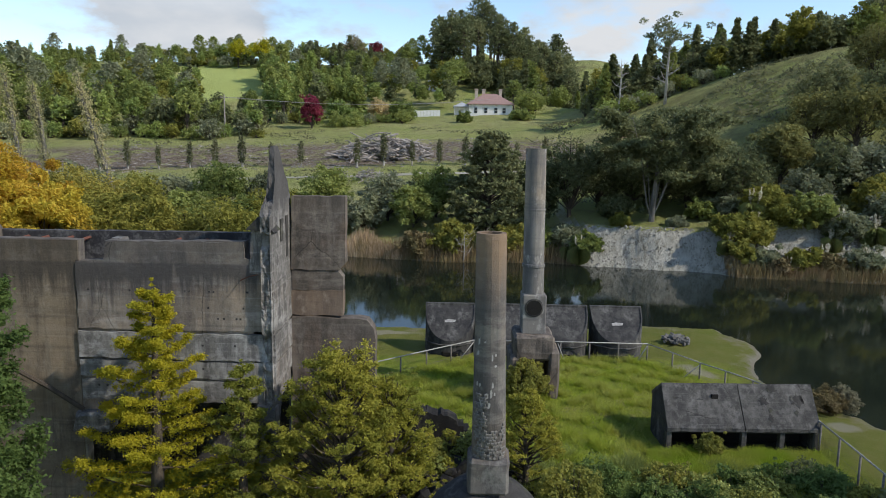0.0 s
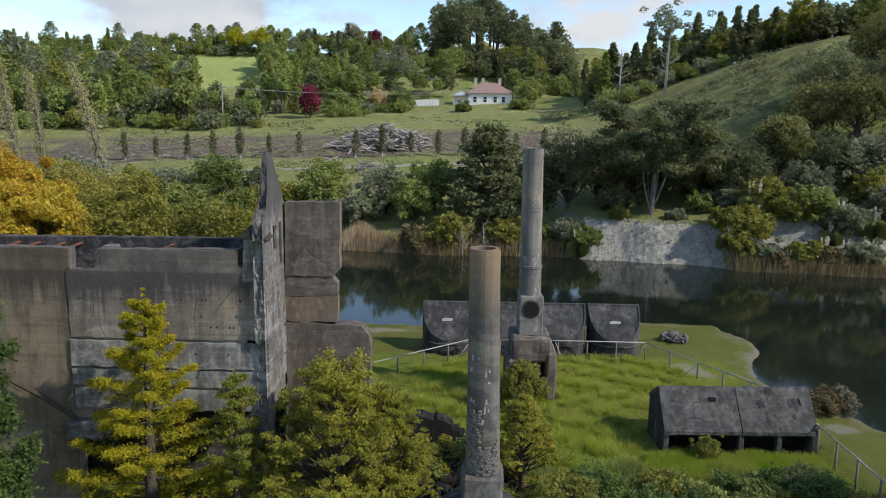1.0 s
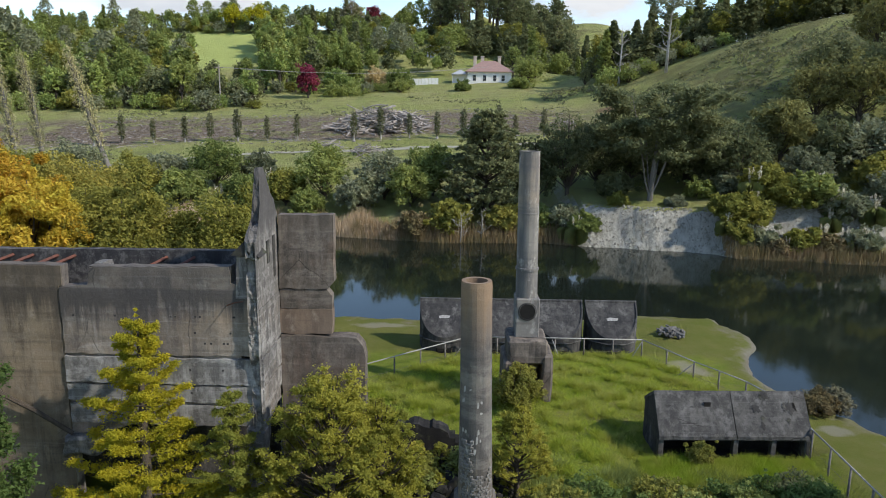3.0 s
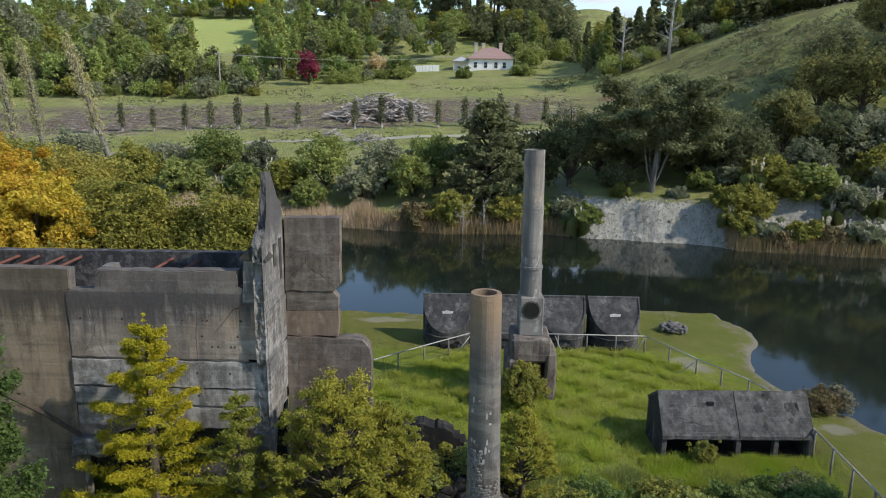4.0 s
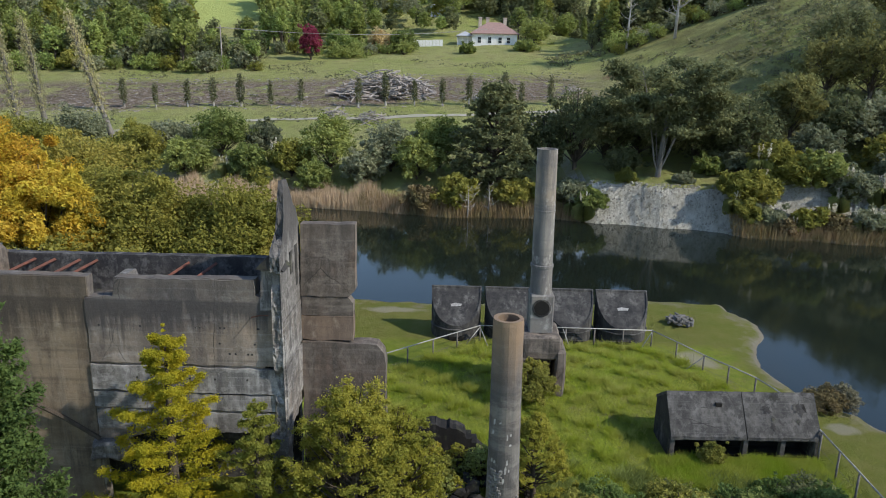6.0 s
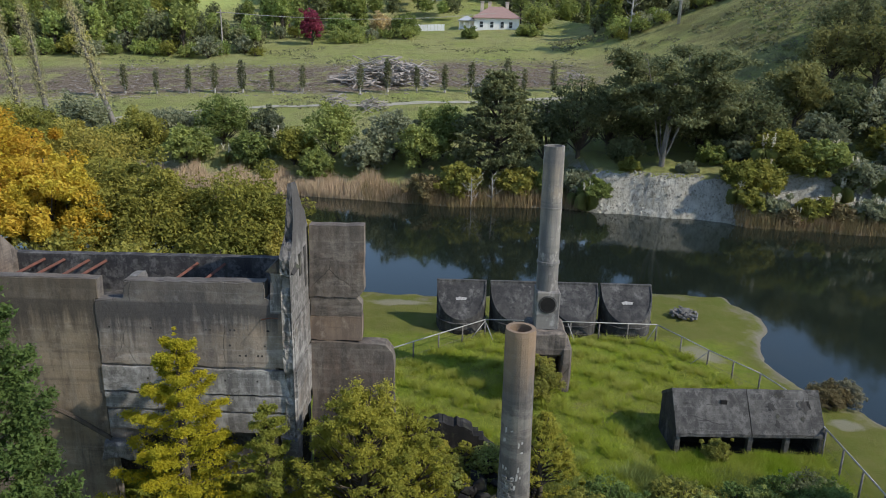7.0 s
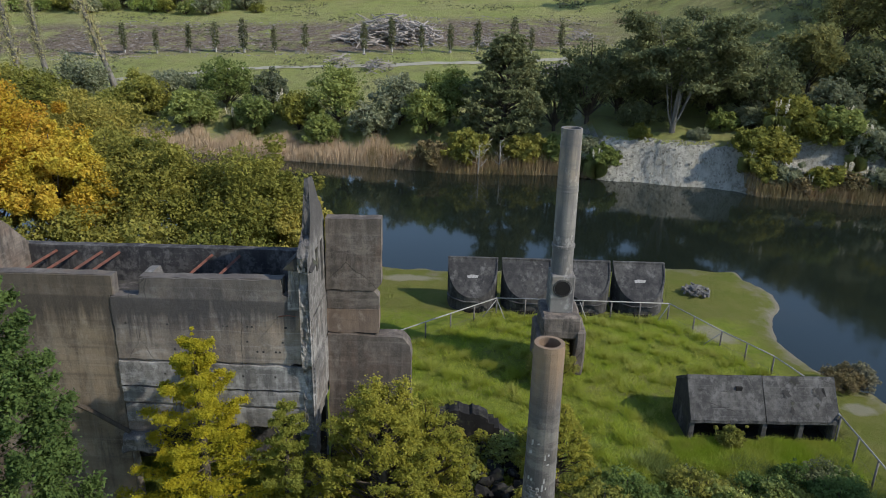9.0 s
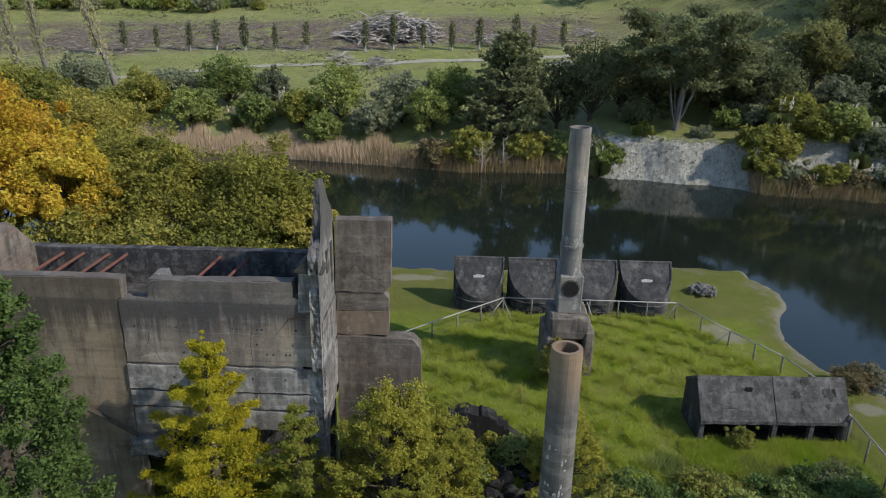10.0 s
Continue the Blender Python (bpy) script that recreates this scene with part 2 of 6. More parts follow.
BARK_GREY = plain("grey_bark", (0.24, 0.22, 0.195), (0.13, 0.12, 0.105), 4, 0.9, 0, 0.6, (1, 1, 0.3))
GALV = plain("galvanised_pipe", (0.44, 0.43, 0.40), (0.27, 0.265, 0.25), 6, 0.55, 0.3)
POSTP = plain("weathered_post", (0.22, 0.20, 0.18), (0.12, 0.11, 0.10), 6, 0.85)
W_PAINT = plain("white_paint", (0.80, 0.79, 0.76), (0.70, 0.69, 0.66), 1, 0.6)
ROOF = plain("red_brown_roof", (0.34, 0.22, 0.19), (0.26, 0.17, 0.15), 2, 0.75)
PORCH = plain("porch_roof_grey", (0.45, 0.46, 0.48), (0.38, 0.39, 0.41), 2, 0.6)
GLASS = plain("window_glass", (0.03, 0.035, 0.04), (0.02, 0.025, 0.03), 2, 0.08)
BRICK_CH = plain("buff_chimney_brick", (0.55, 0.46, 0.38), (0.42, 0.35, 0.30), 4, 0.85)
LOGM = plain("weathered_log", (0.42, 0.38, 0.34), (0.24, 0.21, 0.19), 1.2, 0.9)
STONE = plain("grey_stone", (0.20, 0.19, 0.175), (0.11, 0.105, 0.10), 3, 0.9, 0, 0.6)
CLAY = plain("dry_clay", (0.42, 0.40, 0.35), (0.20, 0.185, 0.15), 2.2, 0.95, 0, 0.6)
GRAVEL = plain("track_gravel", (0.36, 0.33, 0.27), (0.26, 0.26, 0.17), 0.8, 0.95)
PAINT_W = plain("faded_white_paint", (0.40, 0.39, 0.37), (0.26, 0.25, 0.24), 9, 0.95)

F_GREEN = foliage("leaves_green", (0.086, 0.100, 0.024), (0.122, 0.134, 0.032), (0.058, 0.072, 0.018))
F_DARK = foliage("leaves_dark", (0.062, 0.068, 0.026), (0.090, 0.094, 0.034), (0.044, 0.051, 0.021))
F_GREEND = foliage("cypress_sprays", (0.044, 0.064, 0.015), (0.064, 0.086, 0.020), (0.030, 0.045, 0.011))
F_OLIVE = foliage("leaves_olive", (0.098, 0.096, 0.018), (0.130, 0.120, 0.022), (0.066, 0.070, 0.014))
F_PALE = foliage("needles_pale_green", (0.124, 0.122, 0.018), (0.148, 0.140, 0.022), (0.095, 0.098, 0.016))
F_DULL = foliage("leaves_dull_olive", (0.078, 0.076, 0.022), (0.102, 0.094, 0.026), (0.055, 0.057, 0.018))
F_WILLOW = foliage("willow_leaves", (0.108, 0.098, 0.018), (0.136, 0.119, 0.021), (0.074, 0.073, 0.014))
F_YELLOW = foliage("needles_yellowing", (0.30, 0.275, 0.02), (0.37, 0.32, 0.024), (0.21, 0.215, 0.022))
F_GOLD = foliage("needles_green_gold", (0.112, 0.108, 0.015), (0.145, 0.130, 0.017), (0.076, 0.082, 0.013))
F_ORANGE = foliage("leaves_autumn", (0.46, 0.275, 0.035), (0.42, 0.19, 0.035), (0.45, 0.37, 0.04))
F_LIGHT = foliage("leaves_light", (0.112, 0.134, 0.032), (0.142, 0.166, 0.042), (0.085, 0.108, 0.026))
F_GREY = foliage("leaves_grey_green", (0.090, 0.096, 0.046), (0.118, 0.120, 0.062), (0.066, 0.074, 0.032))
F_RED = foliage("leaves_crimson", (0.21, 0.04, 0.06), (0.28, 0.06, 0.08), (0.13, 0.03, 0.045))
F_BRIGHT = foliage("leaves_bright_yellow", (0.36, 0.34, 0.02), (0.42, 0.38, 0.03), (0.25, 0.26, 0.02))
F_STRAW = foliage("leaves_straw", (0.42, 0.34, 0.16), (0.50, 0.42, 0.22), (0.32, 0.26, 0.12))
F_TWIG = foliage("bare_twigs", (0.20, 0.18, 0.12), (0.26, 0.23, 0.15), (0.16, 0.15, 0.08), 0.9, 0.05)
F_POPLAR = foliage("poplar_leaves", (0.42, 0.38, 0.20), (0.48, 0.43, 0.25), (0.36, 0.34, 0.14))
F_REED = foliage("dry_reeds", (0.52, 0.37, 0.25), (0.62, 0.46, 0.33), (0.42, 0.31, 0.20), 0.8, 0.15)
F_REEDB = foliage("brown_reeds", (0.078, 0.056, 0.029), (0.100, 0.075, 0.040), (0.062, 0.054, 0.024), 0.8, 0.15)
F_GRASS = foliage("grass_blades", (0.25, 0.35, 0.03), (0.33, 0.40, 0.04), (0.40, 0.40, 0.09), 0.6, 0.5)
F_TUSS = foliage("tussock_blades", (0.35, 0.40, 0.05), (0.42, 0.43, 0.065), (0.46, 0.43, 0.13), 0.6, 0.5)
F_SCRUB = foliage("scrub_tufts", (0.058, 0.060, 0.026), (0.078, 0.074, 0.034), (0.045, 0.052, 0.020))
F_AMBER = foliage("leaves_amber", (0.46, 0.36, 0.05), (0.44, 0.28, 0.04), (0.40, 0.36, 0.05))
F_PLUME = foliage("pampas_plume", (0.62, 0.57, 0.45), (0.70, 0.66, 0.54), (0.52, 0.46, 0.35), 0.9, 0.3)
F_PGRASS = foliage("pampas_leaves", (0.13, 0.15, 0.05), (0.19, 0.19, 0.07), (0.09, 0.11, 0.035))


def ground_material():
    M = Mat("ground_grass", 0.95, 0.1)
    sep = M.node("ShaderNodeSeparateXYZ")
    geo = M.node("ShaderNodeNewGeometry")
    M.link(geo.outputs["Position"], sep.inputs[0])
    px, py, pz = sep.outputs
    nrm = M.node("ShaderNodeSeparateXYZ")
    M.link(geo.outputs["True Normal"], nrm.inputs[0])
    # pasture
    far = M.mix(M.noise(0.06, 6, 0.6, (1, 1, 1), True), (0.30, 0.34, 0.10), (0.38, 0.37, 0.155))
    far = M.mix(M.math("MULTIPLY", M.noise(0.35, 6, 0.65, (1, 1, 1), True, 0.5, 0.7), 0.7), far, (0.22, 0.20, 0.10))
    near = M.mix(M.noise(0.35, 6, 0.6, (1, 1, 1), True), (0.23, 0.30, 0.036), (0.31, 0.33, 0.07))
    near = M.mix(M.math("MULTIPLY", M.noise(2.5, 6, 0.7, (1, 1, 1), True, 0.45, 0.7), 0.6), near, (0.15, 0.20, 0.03))
    near = M.mix(M.math("MULTIPLY", M.noise(0.9, 6, 0.7, (1, 1, 1), True, 0.52, 0.68), 0.6), near, (0.25, 0.21, 0.10))
    lawn = M.mix(M.noise(0.5, 6, 0.65, (1, 1, 1), True), (0.19, 0.215, 0.045), (0.25, 0.24, 0.075))
    near = M.mix(M.math("MULTIPLY", M.math("MAXIMUM", M.span(py, 44.3, 45.2), M.span(px, 17.8, 18.8)), 0.9), near, lawn)
    col = M.mix(M.span(py, 60, 75), near, far)
    # felled strip with brown litter
    wob = M.math("MULTIPLY", M.noise(0.05, 4, 0.6, (1, 1, 1), True, 0, 1), 14.0)
    yy = M.math("ADD", M.math("ADD", py, wob), M.math("MULTIPLY", px, -0.06))
    strip = M.math("MULTIPLY", M.span(yy, 147, 152), M.span(yy, 183, 175))
    strip = M.math("MULTIPLY", strip, M.span(px, 42, 20))
    litter = M.mix(M.noise(1.2, 8, 0.75, (1, 1, 1), True, 0.4, 0.6), (0.13, 0.10, 0.065), (0.31, 0.25, 0.20))
    col = M.mix(M.math("MULTIPLY", strip, M.noise(0.16, 6, 0.7, (1, 1, 1), True, 0.36, 0.50)), col, litter)
    # rough hill to the east
    hill = M.math("MULTIPLY", M.span(px, 30, 50), M.noise(0.10, 6, 0.7, (1, 1, 1), True, 0.42, 0.58))
    hill = M.math("MULTIPLY", hill, M.span(py, 80, 95))
    col = M.mix(M.math("MULTIPLY", hill, 0.6), col, (0.14, 0.125, 0.06))
    # bright paddock in the woods
    pdx = M.math("MULTIPLY", M.math("ADD", px, 97.0), 0.045)
    pdy = M.math("MULTIPLY", M.math("ADD", py, -305.0), 0.03)
    pdr = M.math("ADD", M.math("MULTIPLY", pdx, pdx), M.math("MULTIPLY", pdy, pdy))
    col = M.mix(M.span(pdr, 1.3, 0.7), col, (0.46, 0.52, 0.17))
    bare_m = M.math("ADD", M.noise(1.1, 6, 0.7, (1, 1, 1), True, 0, 1), -0.25)
    for bx, by, sx, sy, tone in ((-4.2, 50.6, 0.30, 0.95, (0.44, 0.40, 0.30)), (15.4, 42.3, 0.55, 0.5, (0.42, 0.38, 0.28)), (20.3, 34.4, 0.8, 1.3, (0.40, 0.37, 0.28)), (38.0, 165.0, 0.14, 0.16, (0.20, 0.12, 0.08))):
        ex = M.math("MULTIPLY", M.math("ADD", px, -bx), sx)
        ey = M.math("MULTIPLY", M.math("ADD", py, -by), sy)
        er = M.math("ADD", M.math("ADD", M.math("MULTIPLY", ex, ex), M.math("MULTIPLY", ey, ey)), bare_m)
        col = M.mix(M.math("MULTIPLY", M.span(er, 0.9, 0.45), 0.8), col, tone)
    # shore soil and clay where steep or near the water line
    soil = M.mix(M.noise(0.9, 7, 0.7, (1, 1, 1), True), (0.30, 0.265, 0.19), (0.40, 0.37, 0.29))
    edge = M.math("ADD", pz, M.math("MULTIPLY", M.noise(0.5, 6, 0.7, (1, 1, 1), True, 0, 1), -0.55))
    shore = M.math("MAXIMUM", M.span(py, 44.5, 45.5), M.span(px, 18.3, 19.2))
    col = M.mix(M.math("MULTIPLY", M.span(edge, 0.12, -0.08), shore), col, soil)
    clay = M.mix(M.noise(0.5, 8, 0.75, (1, 1, 0.5), True), (0.68, 0.66, 0.59), (0.42, 0.40, 0.33))
    clay = M.mix(M.math("MULTIPLY", M.noise(2.2, 8, 0.75, (1, 1, 0.4), True, 0.48, 0.66), 0.7), clay, (0.14, 0.13, 0.09))
    cliff = M.math("MULTIPLY", M.span(nrm.outputs["Z"], 0.86, 0.72), M.math("MULTIPLY", M.span(py, 70, 72), M.span(py, 110, 100)))
    col = M.mix(cliff, col, clay)
    M.colour(col)
    M.bump(M.math("ADD", M.noise(1.5, 8, 0.7, (1, 1, 1), True), M.noise(9, 5, 0.7, (1, 1, 1), True)), 0.9, 0.25)
    return M.m


GROUND = ground_material()


def water_material():
    M = Mat("lake_water", 0.06, 0.5)
    M.b.inputs["IOR"].default_value = 1.333
    M.b.inputs["Base Color"].default_value = (0.010, 0.014, 0.010, 1)
    n = M.noise(0.9, 4, 0.55, (1, 0.45, 1), True, 0.2, 0.8)
    n2 = M.noise(0.12, 3, 0.5, (1, 0.5, 1), True, 0.2, 0.8)
    M.bump(M.math("ADD", n, n2), 0.05, 0.05)
    return M.m


WATER = water_material()


# ---------------------------------------------------------------- builders
def link_mesh(name, verts, faces, material, parent=None, label="", smooth=False):
    me = bpy.data.meshes.new(name)
    me.from_pydata([tuple(v) for v in verts], [], [tuple(f) for f in faces])
    me.materials.append(material)
    if smooth:
        me.polygons.foreach_set("use_smooth", [True] * len(me.polygons))
    me.update()
    ob = new(name, me)
    if parent:
        ob.parent = parent
    if label:
        ob["label"] = label
    return ob


def part(name, bm, material, parent=None, label="", smooth=False):
    """Links a bmesh as one mesh object under a thing or a part."""
    me = bpy.data.meshes.new(name)
    bm.to_mesh(me)
    bm.free()
    me.materials.append(material)
    if smooth:
        me.polygons.foreach_set("use_smooth", [True] * len(me.polygons))
    ob = new(name, me)
    if parent:
        ob.parent = parent
    if label:
        ob["label"] = label
    return ob


def empty(name, x, y, z, label, category, group="", kind=""):
    ob = new(name)
    ob.location = (x, y, z)
    ob.empty_display_size = 0.2
    return tagged(ob, label, category, group, kind)


def box_bm(bm, x0, y0, z0, x1, y1, z1, bevel=0.0):
    m = Matrix.Translation(((x0 + x1) / 2, (y0 + y1) / 2, (z0 + z1) / 2)) @ Matrix.Diagonal((x1 - x0, y1 - y0, z1 - z0, 1))
    r = bmesh.ops.create_cube(bm, size=1, matrix=m)
    if bevel:
        es = list({e for v in r["verts"] for e in v.link_edges})
        bmesh.ops.bevel(bm, geom=es, offset=bevel, segments=1, affect="EDGES", clamp_overlap=True)


def box(name, x0, y0, z0, x1, y1, z1, material, parent=None, label="", bevel=0.0):
    bm = bmesh.new()
    box_bm(bm, x0, y0, z0, x1, y1, z1, bevel)
    return part(name, bm, material, parent, label)


def ragged(bm, amount, scale, cuts=0, seed=0.0):
    """Wears a mesh: shifts its points by smooth noise."""
    for v in bm.verts:
        v.co += noise.noise_vector(v.co * scale + Vector((seed, seed * 1.7, 0))) * amount


def slab(name, outline, axis, at, thick, material, parent=None, label="", wear=0.03, step=0.35, holes=()):
    """A wall cut to an outline: outline in (u, z), u along x (axis 'y') or along y (axis 'x'); near face at 'at', running to at + thick.
    Edges are broken into short steps and worn."""
    pts = []
    n = len(outline)
    for i in range(n):
        a, b = Vector(outline[i]), Vector(outline[(i + 1) % n])
        k = max(1, int((b - a).length / step))
        for j in range(k):
            pts.append(a.lerp(b, j / k))
    bm = bmesh.new()

    def place(p, d):
        return (p.x, at + d, p.y) if axis == "y" else (at + d, p.x, p.y)

    rng = random.Random(name + str(at))
    pts = [p + Vector((rng.uniform(-wear, wear), rng.uniform(-wear, wear))) for p in pts]
    fr = [bm.verts.new(place(p, 0)) for p in pts]
    bk = [bm.verts.new(place(p, thick)) for p in pts]
    bm.faces.new(fr)
    bm.faces.new(bk[::-1])
    m = len(pts)
    for i in range(m):
        bm.faces.new((fr[i], bk[i], bk[(i + 1) % m], fr[(i + 1) % m]))
    bmesh.ops.recalc_face_normals(bm, faces=bm.faces)
    big = [f for f in bm.faces if len(f.verts) > 4]
    bmesh.ops.triangulate(bm, faces=big)
    return part(name, bm, material, parent, label)


def broken_slab(name, outline, at, thick, taper_z, material, label=""):
    """A broken wall across x with crumbled edges: outline in (y, z); it thins above taper_z."""
    pts = []
    n = len(outline)
    for i in range(n):
        a, b = Vector(outline[i]), Vector(outline[(i + 1) % n])
        k = max(1, int((b - a).length / 0.14))
        pts += [a.lerp(b, j / k) for j in range(k)]
    m, layers = len(pts), 5
    bm = bmesh.new()
    rings = []
    for q in range(layers):
        f = q / (layers - 1)
        ring = []
        for p in pts:
            th = thick * (1 - 0.5 * min(1, max(0, (p.y - taper_z) / 2.2)))
            x = at + thick / 2 + (f - 0.5) * th
            v = noise.noise_vector(Vector((x * 6.5, p.x * 2.8, p.y * 2.8))) * 0.13 + noise.noise_vector(Vector((x * 9, p.x * 8, p.y * 8))) * 0.045
            ring.append(bm.verts.new((x + 0.25 * v.x, p.x + v.y, p.y + v.z)))
        rings.append(ring)
    bmesh.ops.triangulate(bm, faces=[bm.faces.new(rings[0]), bm.faces.new(rings[-1][::-1])])
    for r0, r1 in zip(rings, rings[1:]):
        for i in range(m):
            bm.faces.new((r0[i], r1[i], r1[(i + 1) % m], r0[(i + 1) % m]))
    bmesh.ops.recalc_face_normals(bm, faces=bm.faces)
    return part(name, bm, material, None, label)


def tube_data(path, radii, sides=8, cap=True):
    """Verts and faces of a tapered tube along a path."""
    vs, fs = [], []
    path = [Vector(p) for p in path]
    for i, p in enumerate(path):
        d = (path[min(i + 1, len(path) - 1)] - path[max(i - 1, 0)])
        if d.length < 1e-6:
            d = Vector((0, 0, 1))
        d.normalize()
        s = d.cross(Vector((0, 0, 1)) if abs(d.z) < 0.9 else Vector((1, 0, 0))).normalized()
        u = s.cross(d)
        for k in range(sides):
            a = 2 * math.pi * k / sides
            vs.append(p + (s * math.cos(a) + u * math.sin(a)) * radii[i])
    for i in range(len(path) - 1):
        for k in range(sides):
            a, b = i * sides + k, i * sides + (k + 1) % sides
            fs.append((a, b, b + sides, a + sides))
    if cap:
        fs.append(tuple(range(sides))[::-1])
        fs.append(tuple(range((len(path) - 1) * sides, len(path) * sides)))
    return vs, fs


def tubes(name, items, material, parent=None, label="", sides=6, smooth=True):
    V, Fc = [], []
    for path, radii in items:
        vs, fs = tube_data(path, radii, sides)
        o = len(V)
        V += vs
        Fc += [tuple(i + o for i in f) for f in fs]
    return link_mesh(name, V, Fc, material, parent, label, smooth)


def leaf_mesh(name, pts, size, rng, material, up=0.0, aspect=1.6, droop=0.0):
    """Many small bent leaves (one triangle each) at the given points. up: how much they turn their faces to the sky."""
    n = len(pts)
    P = np.asarray(pts, float)
    nrm = rng.normal(size=(n, 3))
    nrm[:, 2] = np.abs(nrm[:, 2]) + up
    nrm /= np.linalg.norm(nrm, axis=1)[:, None]
    t = rng.normal(size=(n, 3))
    t -= nrm * (t * nrm).sum(1)[:, None]
    t /= np.linalg.norm(t, axis=1)[:, None]
    b = np.cross(nrm, t)
    s = size * rng.uniform(0.45, 1.5, n)[:, None]
    L, W = s * aspect * 0.5, s * 0.5
    V = np.stack([P - t * L * 0.7 + b * W, P - t * L * 0.7 - b * W, P + t * L - np.array([0, 0, 1]) * s * droop], 1).reshape(-1, 3)
    me = bpy.data.meshes.new(name)
    me.vertices.add(3 * n)
    me.vertices.foreach_set("co", V.astype(np.float32).ravel())
    me.loops.add(3 * n)
    me.loops.foreach_set("vertex_index", np.arange(3 * n, dtype=np.int32))
    me.polygons.add(n)
    me.polygons.foreach_set("loop_start", np.arange(0, 3 * n, 3, dtype=np.int32))
    me.materials.append(material)
    me.update(calc_edges=True)
    return me


def crown_points(rng, clumps, per, spread, soft=False):
    """Leaf points scattered in clumps; each clump is (centre, radius), denser near its shell and top."""
    out = []
    for c, r in clumps:
        d = rng.normal(size=(per, 3))
        d /= np.linalg.norm(d, axis=1)[:, None]
        rad = r * np.minimum(0.75 * np.abs(rng.normal(size=per)) + 0.12, 1.7) if soft else r * rng.uniform(0.35, 1.08, per) ** 0.6
        out.append(np.asarray(c) + d * rad[:, None] * np.array([1, 1, spread]))
    return np.concatenate(out)


def tree_meshes(kind, h, r, seed, leaves, leaf_size, leaf_mat, bark=None, bare=0.12, full=1.0):
    """Trunk-and-limbs mesh and crown mesh of one tree that stands at the origin."""
    rng = np.random.default_rng(seed)
    limbs, clumps = [], []
    tr = 0.018 * h + 0.05
    bend = rng.normal(size=2) * 0.02 * h
    trunk = [(0, 0, -0.4), (bend[0] * 0.3, bend[1] * 0.3, h * 0.25), (bend[0], bend[1], h * 0.6), (bend[0] * 1.2, bend[1] * 1.2, h * 0.94)]
    limbs.append((trunk, [tr * 1.25, tr, tr * 0.6, tr * 0.12]))

    def on_trunk(f):
        return Vector((bend[0] * f, bend[1] * f, h * f))

    if kind == "cone":
        n = int(34 + h * 5)
        for i in range(n):
            f = bare + (0.97 - bare) * (i / n) ** 0.9
            a = i * 2.4 + rng.uniform(-0.4, 0.4)
            reach = r * (1 - f) ** 0.75 * rng.choice([rng.uniform(0.35, 0.7), rng.uniform(0.75, 1.15)]) + 0.12
            p = on_trunk(f)
            tip = p + Vector((math.cos(a) * reach, math.sin(a) * reach, reach * rng.uniform(-0.05, 0.32)))
            limbs.append(([p, p.lerp(tip, 0.5) + Vector((0, 0, 0.05 * reach)), tip], [tr * 0.25 * (1 - f) + 0.015, tr * 0.15 * (1 - f) + 0.012, 0.008]))
            for g in (0.35, 0.6, 0.82, 1.0):
                c = p.lerp(tip, g)
                clumps.append(((c.x, c.y, c.z), full * (0.045 * r + 0.17 * reach * (1.15 - g) + 0.07)))
        clumps.append(((bend[0], bend[1], h * 0.97), 0.06 * r + 0.1))
        spread = 0.5
    elif kind == "spray":  # open young conifer: separate upswept fronds round a thin leader
        n = int(20 + h * 3.4)
        for i in range(n):
            f = bare + (0.96 - bare) * (i / n) ** 0.85
            a = i * 2.4 + rng.uniform(-0.5, 0.5)
            reach = r * (1 - f) ** 0.8 * rng.uniform(0.6, 1.12) + 0.10
            p = on_trunk(f)
            tip = p + Vector((math.cos(a) * reach, math.sin(a) * reach, reach * rng.uniform(0.12, 0.5)))
            mid = p.lerp(tip, 0.5) - Vector((0, 0, 0.06 * reach))
            limbs.append(([p, mid, tip], [tr * 0.25 * (1 - f) + 0.015, tr * 0.15 * (1 - f) + 0.012, 0.008]))
            out = Vector((-math.sin(a), math.cos(a), 0.0))
            for g in (0.3, 0.45, 0.6, 0.72, 0.84, 0.94, 1.0):
                c = p.lerp(mid, g * 2) if g < 0.5 else mid.lerp(tip, g * 2 - 1)
                for side in (-1, 0, 1):
                    q = c + out * side * reach * 0.30 * (1.15 - g) * rng.uniform(0.5, 1.2) + Vector((0, 0, rng.uniform(-0.05, 0.12)))
                    clumps.append(((q.x, q.y, q.z), full * (0.022 * r + 0.05 * reach * (1.2 - g) + 0.05)))
        clumps += [((bend[0], bend[1], h * q), 0.06) for q in (0.90, 0.94, 0.98, 1.0)]
        spread = 0.6
    elif kind == "dense":  # dense cypress: leaf sprays set close over a tall cone
        n = int(24 * h)
        for i in range(n):
            f = 0.03 + 0.95 * (i / n) ** 1.1
            a = i * 2.4 + rng.uniform(-0.5, 0.5)
            reach = r * min((1 - f) ** 0.7, 0.64) * rng.uniform(0.62, 1.12) + 0.08
            p = on_trunk(max(0.02, f - 0.05))
            tip = Vector((bend[0] * f + math.cos(a) * reach, bend[1] * f + math.sin(a) * reach, h * f + rng.uniform(0.0, 0.4)))
            if i % 3 == 0:
                limbs.append(([p, p.lerp(tip, 0.5), tip], [tr * 0.2 * (1 - f) + 0.02, 0.03, 0.01]))
            for g in (0.72, 0.9, 1.02):
                c = p.lerp(tip, g)
                clumps.append(((c.x, c.y, c.z), r * (0.085 - 0.045 * f)))
        spread = 1.1
    elif kind == "tuft":  # broad conifer: many flattened tufts on a rounded crown, dark gaps between
        n = int(70 + 8 * h)
